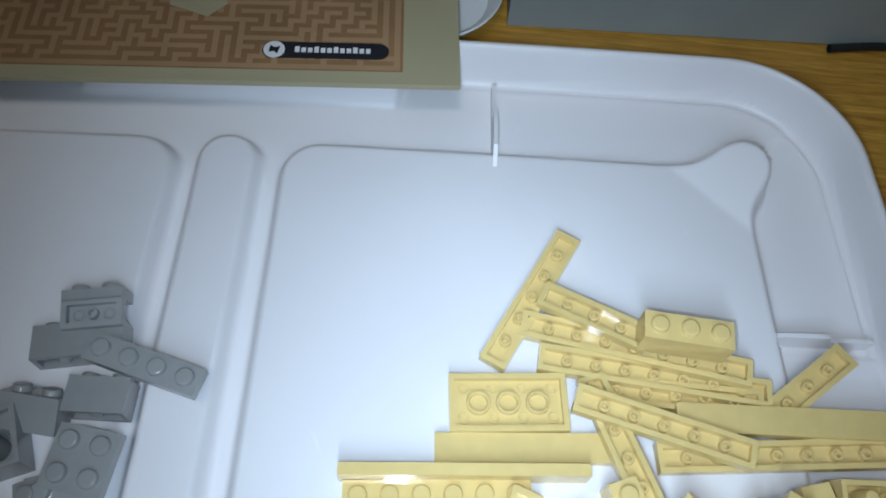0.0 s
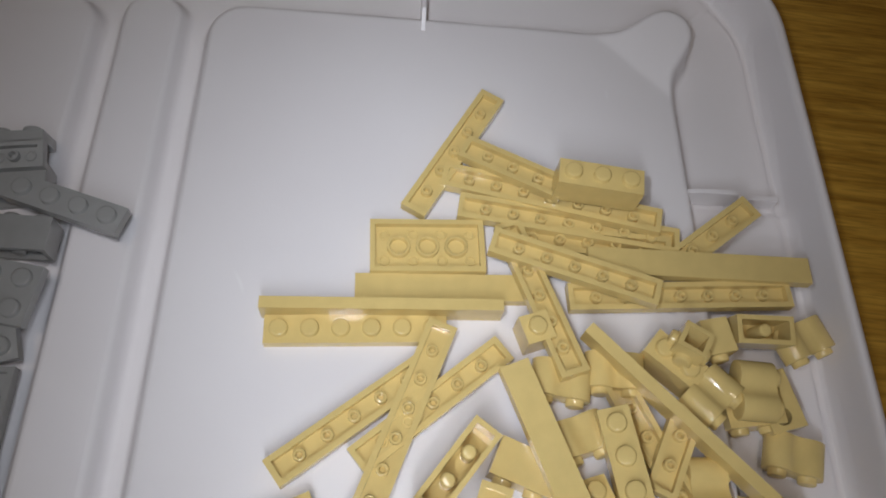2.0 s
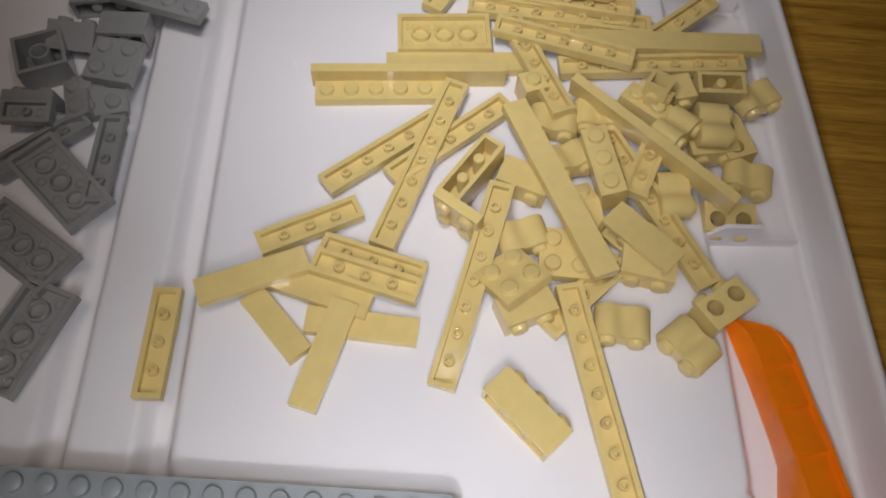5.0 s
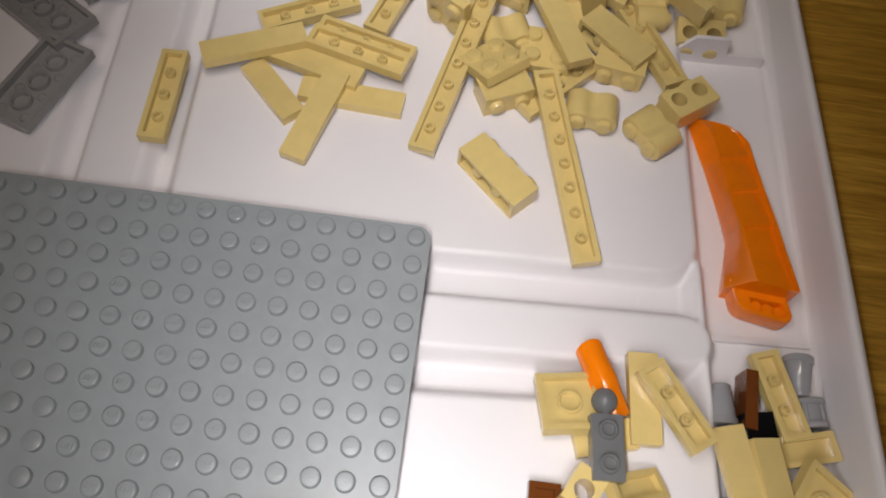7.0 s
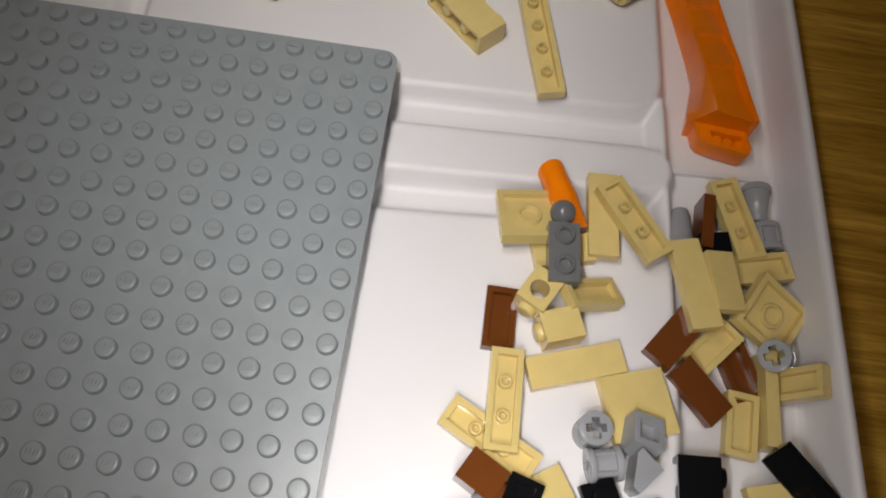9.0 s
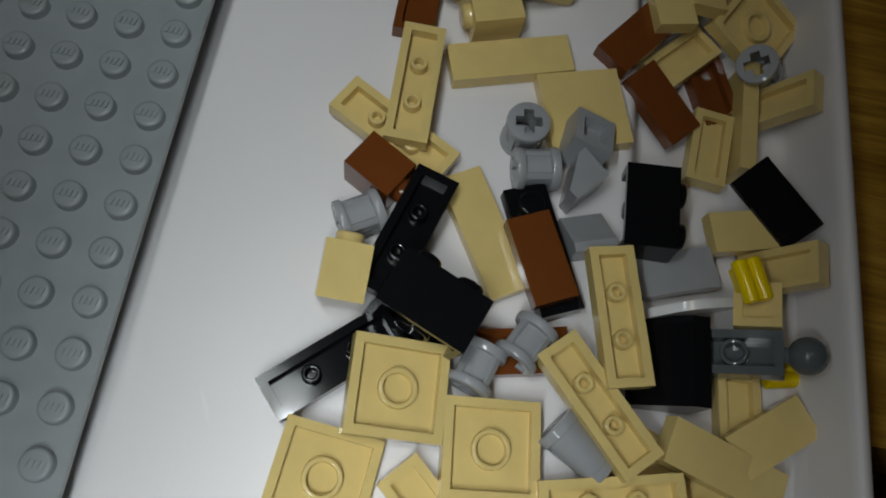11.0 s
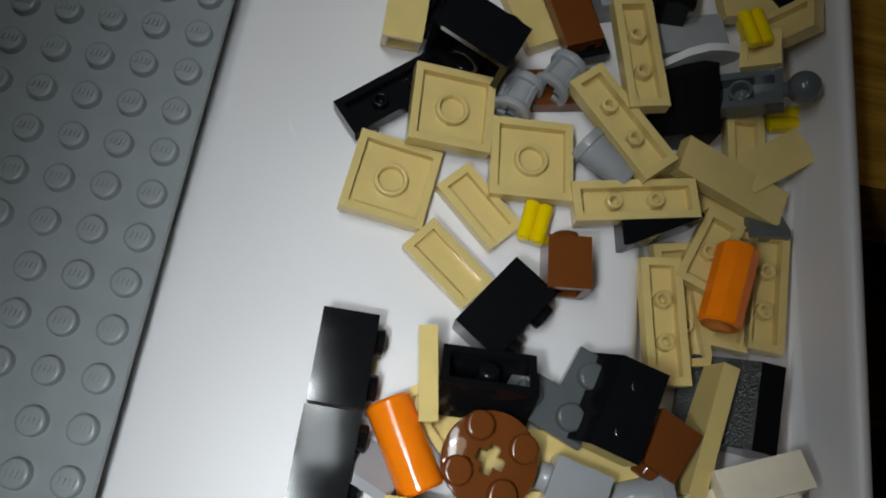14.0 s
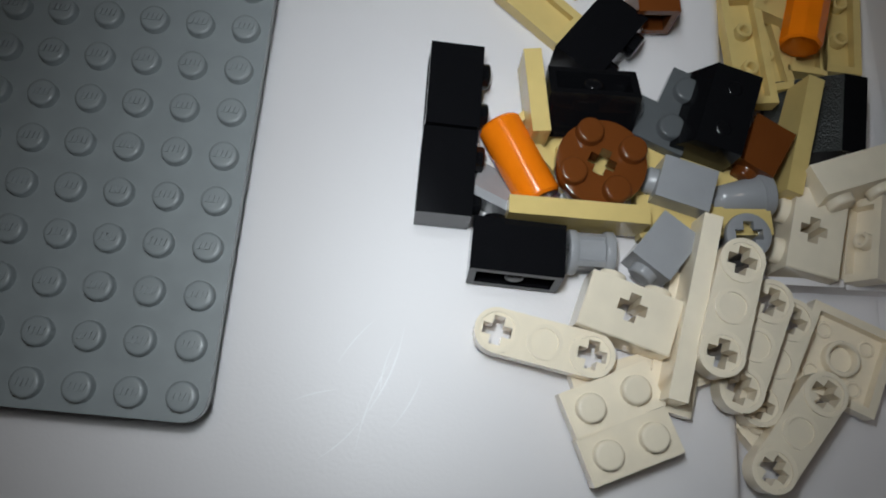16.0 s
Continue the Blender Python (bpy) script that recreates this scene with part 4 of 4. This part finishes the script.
put(brick(3, 1, TAN), -1.8, 93.6, 2.4, -124.3, "down", 0.0, 5.5)
put(plate(2, 2, TAN), -4.7, 79.8, -0.4, -34.0, "side", 8.0, -0.0)
put(holed(TAN), 72.3, 57.3, 0.2, 37.2, "side_back")
put(holed(TAN), 78.4, 89.2, -4.6, 0.9, "side", 12.0, -0.0)
put(palisade(TAN), 42.9, 50.1, 0.1, -3.9, "side")
put(palisade(TAN), 61.4, 45.1, 0.1, -47.4, "side")
put(palisade(TAN), 74.4, 119.3, 3.4, -90.3, "side_back")
put(holed(TAN), 83.0, 118.6, -4.0, -72.0, "side", 6.0, -0.0)
put(brick(2, 1, TAN), 75.8, 116.1, -4.1, 10.6, "side")
put(palisade(TAN), 87.2, 105.2, -5.3, -11.8, "side")
put(palisade(TAN), 62.5, 117.0, 3.1, -134.3, "side_back", 8.0, -0.0)
put(palisade(TAN), 14.6, 76.0, -0.3, 19.9, "side")
put(palisade(TAN), 28.7, 104.1, 0.3, 23.8, "side", -8.0, -0.0)
put(palisade(TAN), 24.2, 118.4, 0.1, -5.0, "side")
put(palisade(TAN), 38.4, 122.0, 0.1, -0.5, "side")
put(palisade(TAN), 60.6, 94.0, 0.1, -85.6, "side_back")
put(palisade(TAN), 93.7, 137.6, -4.5, 25.8, "side")
put(brick(2, 1, TAN), 14.9, 95.4, 0.2, -18.7, "side")
put(brick(2, 1, TAN), 15.6, 53.4, 0.0, 25.1, "side")
put(plate(2, 2, TAN), 27.4, 71.1, 2.2, -91.5, "up")
put(plate(2, 2, TAN), 11.4, 60.7, 6.3, 40.6, "up", -20.0, -0.0)
put(plate(4, 1, TAN), 32.7, 59.0, -0.2, 46.7, "down")
put(plate(3, 1, TAN), 52.1, 102.3, 3.6, -112.0, "down")
put(brick(2, 1, TAN), 79.2, 137.2, -2.9, 2.9, "down", 10.0, -0.0)
put(side_studs(TAN), 56.2, 128.4, 4.6, -28.0, "down", -8.0, -0.0)
put(brick(1, 1, TAN), 65.5, 133.2, 1.2, 15.1, "side")
put(brick(2, 1, TAN), 53.4, 125.4, 0.0, -37.3, "up")
put(brick(1, 1, TAN), 16.9, 130.8, -0.2, 22.1, "up")
put(slope(1, TAN), 33.8, 85.7, -0.6, -159.8, "up", 20.0, -0.0)
put(brick(2, 1, TAN), 51.2, 68.7, -0.2, -10.2, "side")

# grey heap in the next compartment
put(plate(4, 2, MID), -124.6, 83.9, 1.3, -41.4, "down", 0.0, 4.5)
put(plate(4, 2, MID), -129.6, 62.1, 0.6, -32.6, "down")
put(plate(4, 2, MID), -121.8, 35.1, 0.0, -108.1, "down")
put(plate(4, 1, MID), -114.2, 93.7, 0.0, -86.8, "down")
put(plate(4, 1, MID), -134.6, 96.9, 0.6, -136.0, "down")
put(plate(2, 2, MID), -117.6, 127.2, 7.2, -6.5, "up", 5.0, -0.0)
put(brick(2, 1, MID), -119.6, 144.2, 0.7, 2.3, "side_back")
put(plate(4, 1, MID), -108.6, 152.4, 8.6, -14.2, "up")
put(bracket(MID), -126.2, 165.5, 8.4, 11.0, "down", 12.0, -0.0)
put(brick(3, 1, MID), -129.3, 159.0, 0.0, 12.1, "side_back")
put(brick(2, 1, MID), -135.4, 139.6, 0.6, -4.0, "side_back", 30.0, -0.0)
put(plate(2, 2, MID), -121.6, 117.4, 1.8, 18.0, "up", 8.0, -0.0)
put(bracket(MID), -139.8, 106.0, 6.6, 3.0, "down", 12.0, -0.0)
put(brick(2, 2, MID), -142.7, 129.4, -1.7, 24.7, "down")
put(plate(2, 1, MID), -127.6, 114.8, 2.8, -69.7, "up", 15.0, -0.0)

# a few pieces that carry the baseplate
for x, y, z in ((-70, -60, 0.55), (-95, -120, 0.0), (-60, -200, -1.1), (-110, -215, -1.2)):
    put(brick(2, 1, MID), x, y, 0.0 if z > 0 else z * 0, 20.0 + x, "side", note="under the baseplate")

# mixed heap along the tray wall
put(tile(2, 1, BROWN), 35.2, -69.0, 0.2, -90.1, "down")
put(plate(3, 1, TAN), 37.7, -89.7, 2.3, -89.2, "down")
put(plate(3, 1, TAN), 35.6, -98.8, 0.0, -28.4, "down")
put(tile(3, 1, TAN), 54.5, -78.3, 0.2, 18.7, "up")
put(tile(2, 2, TAN), 69.8, -85.8, 0.0, 17.7, "up")
put(tile(2, 1, BROWN), 78.6, -67.7, 0.2, -126.4, "up")
put(tile(2, 1, BROWN), 85.4, -79.4, -2.4, -42.7, "up", 0.0, 10.8)
put(tile(2, 2, TAN), 39.8, -41.5, 3.8, 9.2, "down", -16.0, -0.0)
put(tile(2, 1, TAN), 49.7, -48.3, 0.0, 15.1, "up")
put(hitch(SLATE), 48.6, -52.3, 6.3, 93.5, "up")
put(elbow(ORANGE), 48.3, -34.2, -0.1, -66.4, "end")
put(tile(3, 1, TAN), 59.1, -37.4, 1.8, -87.1, "up")
put(plate(3, 1, TAN), 66.2, -39.4, 4.1, -54.1, "down")
put(headlight(TAN), 43.7, -62.2, 1.2, -29.1, "side")
put(tile(2, 1, TAN), 57.0, -60.2, 2.6, 20.0, "down", -12.0, 24.0)
put(brick(1, 1, TAN), 49.8, -70.0, 0.0, -160.2, "end")
put(tile(3, 1, TAN), 82.6, -53.8, 3.3, -75.0, "up")
put(tile(2, 1, TAN), 90.0, -52.0, 3.3, -78.9, "up", -14.0, -0.0)
put(plate(3, 1, TAN), 96.1, -30.7, -3.5, -71.6, "down")
put(cone(GREY), 81.8, -35.3, -6.7, 89.6, "end")
put(cone(GREY), 102.9, -23.5, -6.0, -92.6, "end")
put(bush(GREY), 105.1, -34.2, -6.0, -84.0, "end")
put(tile(2, 1, BROWN), 87.8, -33.3, -5.4, -94.3, "side")
put(brick(1, 1, BLACK), 90.2, -41.2, -6.0, -80.0, "end")
put(tile(2, 1, TAN), 102.7, -44.0, -2.8, 14.4, "down")
put(tile(2, 2, TAN), 103.8, -57.5, -1.2, -29.0, "down", 4.0, 18.0)
put(tile(2, 1, TAN), 89.4, -67.4, -3.8, 47.5, "down")
put(tile(2, 1, BROWN), 96.9, -71.5, -6.0, -67.9, "down")
put(bush(GREY), 104.4, -68.6, -2.0, 12.6, "up", 6.0, -38.0)
put(tile(2, 1, TAN), 108.9, -75.0, 0.0, -2.0, "down", 0.0, -61.0, "leaning on the wall of the white tray")
put(tile(3, 1, TAN), 102.8, -78.9, -6.0, -90.6, "side")
put(tile(2, 1, TAN), 96.6, -85.7, -4.8, -95.3, "down")
put(bush(GREY), 58.9, -93.7, 0.0, 8.0, "up")
put(socket(GREY), 70.3, -93.3, 0.6, -8.0, "down", -16.0, 14.0)
put(bush(GREY), 61.8, -100.8, 0.0, 11.9, "end")
put(cheese(GREY), 69.3, -101.7, 0.2, 138.0, "end")
put(brick(1, 1, BROWN), 34.5, -107.2, 0.0, -29.9, "end")
put(bush(GREY), 32.8, -116.1, 0.0, 32.1, "end")
put(brick(1, 1, TAN), 32.1, -126.5, 1.4, 90.1, "end", 7.0, -15.7)
put(plate(3, 1, BLACK), 41.3, -118.0, 2.1, -106.9, "down")
put(brick(2, 2, BLACK), 46.3, -130.9, -0.2, -21.1, "side_back", 0.0, 8.0)
put(tile(3, 1, TAN), 54.6, -114.1, 0.0, -58.9, "up")
put(plate(3, 1, BLACK), 65.0, -115.5, 1.0, -66.1, "up")
put(tile(2, 1, BROWN), 64.4, -118.3, 4.2, -64.2, "up")
put(plate(3, 1, TAN), 78.3, -126.2, 4.1, -76.6, "down")
put(brick(2, 1, BLACK), 83.7, -104.2, -1.6, -88.1, "side_back", 7.0, -0.0)
put(slope(2, BLACK, 6.2, 6.0, 0.8, 1.5), 107.4, -97.8, 0.3, 134.0, "up")
put(tile(2, 1, TAN), 104.6, -102.6, -2.8, 14.9, "up")
put(cheese(GREY), 72.7, -110.9, 0.0, 19.0, "up")
put(tile(2, 1, GREY), 90.9, -113.1, -4.3, 19.1, "up")
put(wing(PALE), 92.1, -120.9, 1.2, 15.7, "up", 94.0, -0.0)
put(clip(YELLOW), 101.2, -115.3, 5.4, -67.9, "end")
put(tile(2, 1, TAN), 109.0, -110.6, 1.2, 1.0, "down", 0.0, -61.0, "leaning on the wall of the white tray")
put(hitch(STEEL), 101.2, -127.3, -2.0, 2.5, "down", 0.0, -29.0)
put(clip(YELLOW), 113.1, -127.7, -5.6, 12.0, "end")
put(slope(2, BLACK, 16.0, 9.6, 1.4, 3.0), 88.4, -130.4, -6.0, 93.6, "up")
put(tile(2, 1, TAN), 104.9, -137.1, -5.8, -85.6, "down")
put(tile(1, 1, TAN), 103.5, -119.1, 3.6, 1.0, "down", 0.0, -30.0)
put(plate(3, 1, BLACK), 33.4, -141.3, 0.0, 42.3, "down")
put(tile(2, 2, TAN), 44.2, -144.1, 3.7, 3.3, "down", 0.0, 10.4)
put(tile(2, 2, TAN), 35.3, -159.3, 0.9, -5.4, "down", 0.0, 6.5)
put(tile(2, 2, TAN), 60.6, -150.7, 1.7, 5.9, "down", 0.0, 3.6)
put(tile(2, 1, TAN), 52.3, -161.2, 0.1, -41.9, "down")
put(tile(2, 1, TAN), 48.3, -173.2, 0.4, -37.0, "down", 2.0, 3.0)
put(plate(3, 1, TAN), 80.9, -155.5, 0.6, 12.4, "down")
put(plate(3, 1, TAN), 76.4, -141.1, 3.1, -46.6, "down")
put(bush(GREY), 56.5, -138.2, 0.0, 72.5, "end")
put(bush(GREY), 63.9, -132.9, 1.0, 61.4, "end")
put(tile(2, 1, BROWN), 64.0, -133.8, 0.0, 12.3, "up")
put(cone(GREY), 74.1, -147.9, 0.0, -36.4, "end")
put(slope(1, BLACK, 16.0, 6.4, 0.9, 1.2), 86.6, -160.2, -2.6, -80.0, "end")
put(clip(YELLOW), 63.0, -162.7, 1.0, -97.8, "end")
put(brick(1, 1, BROWN), 69.2, -170.9, 1.2, 95.8, "end")
put(brick(2, 1, BLACK), 59.4, -180.6, 0.2, -124.4, "side_back")
put(tile(3, 1, TAN), 100.2, -146.8, -0.8, -14.1, "up", 0.0, 14.1)
put(tile(2, 1, TAN), 108.9, -140.2, -1.8, 37.1, "up")
put(tile(3, 1, TAN), 94.6, -148.1, -5.8, -17.6, "up")
put(cheese(STEEL), 108.7, -152.2, -6.0, 5.4, "up")
put(plate(3, 1, TAN), 89.4, -176.3, -3.6, -81.4, "down")
put(plate(3, 1, TAN), 93.2, -171.9, -6.0, -76.4, "down")
put(plate(3, 1, TAN), 109.3, -166.4, -6.0, -91.7, "down")
put(plate(3, 1, TAN), 102.6, -167.2, -6.0, -92.9, "down")
put(plate(2, 1, TAN), 97.1, -161.4, -3.5, -111.2, "down")
put(roller(ORANGE, 16.0, 3.95, 9), 100.1, -168.4, -1.0, -101.3, "end")

# black and brown pieces
put(brick(2, 1, BLACK), 33.4, -193.8, 0.2, -88.8, "side_back", -4.0, -0.0)
put(brick(2, 1, BLACK), 33.5, -210.2, 0.2, -89.6, "side_back", -2.5, -0.0)
put(roller(ORANGE), 46.1, -206.1, 1.1, -58.6, "end")
put(tile(2, 1, TAN), 47.9, -194.3, 2.2, -80.6, "side")
put(brick(2, 1, BLACK), 57.8, -194.3, -0.2, 2.0, "down", -28.0, -0.0)
put(disc(BROWN), 60.0, -206.3, 5.8, -19.0, "up")
put(tile(2, 1, TAN), 52.3, -201.0, 0.8, -46.3, "down")
put(tile(2, 1, TAN), 60.8, -205.8, 1.0, 0.4, "up")
put(corner(DARK), 70.5, -192.0, 2.3, 68.5, "up")
put(slope(2, BLACK, 13.0, 9.6, 1.0, 8.2, True), 79.3, -194.2, 1.4, 74.9, "up")
put(brick(1, 1, BROWN), 89.5, -199.1, -0.8, -117.2, "end")
put(tile(3, 1, TAN), 97.6, -194.9, -3.0, -102.2, "side", -8.0, -0.0)
put(slope(2, GRAINED, 16.0, 9.6, 1.4, 4.4, False, BLACK), 102.2, -189.1, -5.6, 85.2, "up")
put(tile(3, 1, TAN), 56.3, -215.6, 2.2, 0.8, "side")
put(cheese(GREY), 42.4, -210.8, -0.2, -22.3, "up")
put(tile(3, 1, TAN), 78.1, -204.3, -0.2, -3.6, "up")
put(brick(2, 1, BLACK), 46.7, -222.9, 0.2, -1.1, "side_back", -6.0, -0.0)
put(bush(GREY), 59.4, -221.4, 0.0, 2.1, "end")
put(brick(1, 1, GREY), 74.8, -208.6, 1.2, 166.5, "end")
put(brick(1, 1, GREY), 71.8, -219.7, 0.2, -124.6, "end")
put(cone(GREY), 86.8, -208.0, -1.1, -166.1, "end")
put(bush(GREY), 86.1, -216.3, -0.5, 5.8, "up")
put(tile(3, 1, TAN), 79.4, -212.5, 1.5, 7.0, "up")

# off-white pieces
put(holed(WHITE, 2, 1, True), 65.6, -232.1, 1.2, -15.4, "side_back")
put(liftarm(WHITE), 52.1, -238.0, 3.0, -9.3, "up")
put(liftarm(WHITE), 81.2, -230.1, 8.0, -102.8, "up")
put(liftarm(WHITE), 87.2, -235.1, 3.2, -109.1, "up")
put(liftarm(WHITE), 92.6, -236.8, -1.2, -112.0, "up")
put(liftarm(WHITE), 95.9, -248.2, -0.6, -124.7, "up")
put(tile(4, 1, WHITE), 75.7, -230.2, 3.2, -100.7, "side")
put(plate(2, 1, WHITE), 63.6, -246.1, 3.2, 26.1, "up")
put(plate(2, 1, WHITE), 66.7, -253.2, 3.2, 25.2, "up")
put(tile(3, 1, WHITE), 69.6, -241.6, -0.2, 20.3, "up")
put(holed(WHITE, 2, 1, True), 100.3, -213.1, -4.4, -100.3, "side")
put(plate(2, 1, WHITE), 110.2, -213.3, -3.0, 83.0, "side", 24.0, -0.0)
put(block("toy_brick", 2, 1, 6.4, WHITE), 106.4, -202.6, -0.6, 22.0, "side", -12.0, -0.0)
put(plate(2, 2, WHITE), 106.1, -234.6, -5.5, -20.4, "down")
put(plate(2, 1, WHITE), 94.3, -243.9, -5.4, -137.0, "up")
put(plate(3, 1, WHITE), 75.6, -235.4, 0.8, -100.9, "up")

tool = separator()
tool.matrix_basis = at(76.2, 55.9, -6.0, 0, 0, -75.5)

# ---- studs of the baseplate ----
mark = stud_mesh(PLATE_GREY, True)
rest = []
for row in range(32):
    for column in range(16):
        place = (60 - 8 * column, 124 - 8 * row)
        if column < 9 or (column < 10 and row < 12):
            part("stud", mark, baseplate, at(*place, -0.01))
        else:
            rest.append(place)
bm = bmesh.new()
for x, y in rest:
    lathe(bm, [(2.4, 0), (2.4, 1.5), (2.32, 1.64), (2.2, 1.7)], 16, x=x, y=y)
tagged(part("far_studs", finish("far_studs", bm, PLATE_GREY), baseplate), kind="stuff")
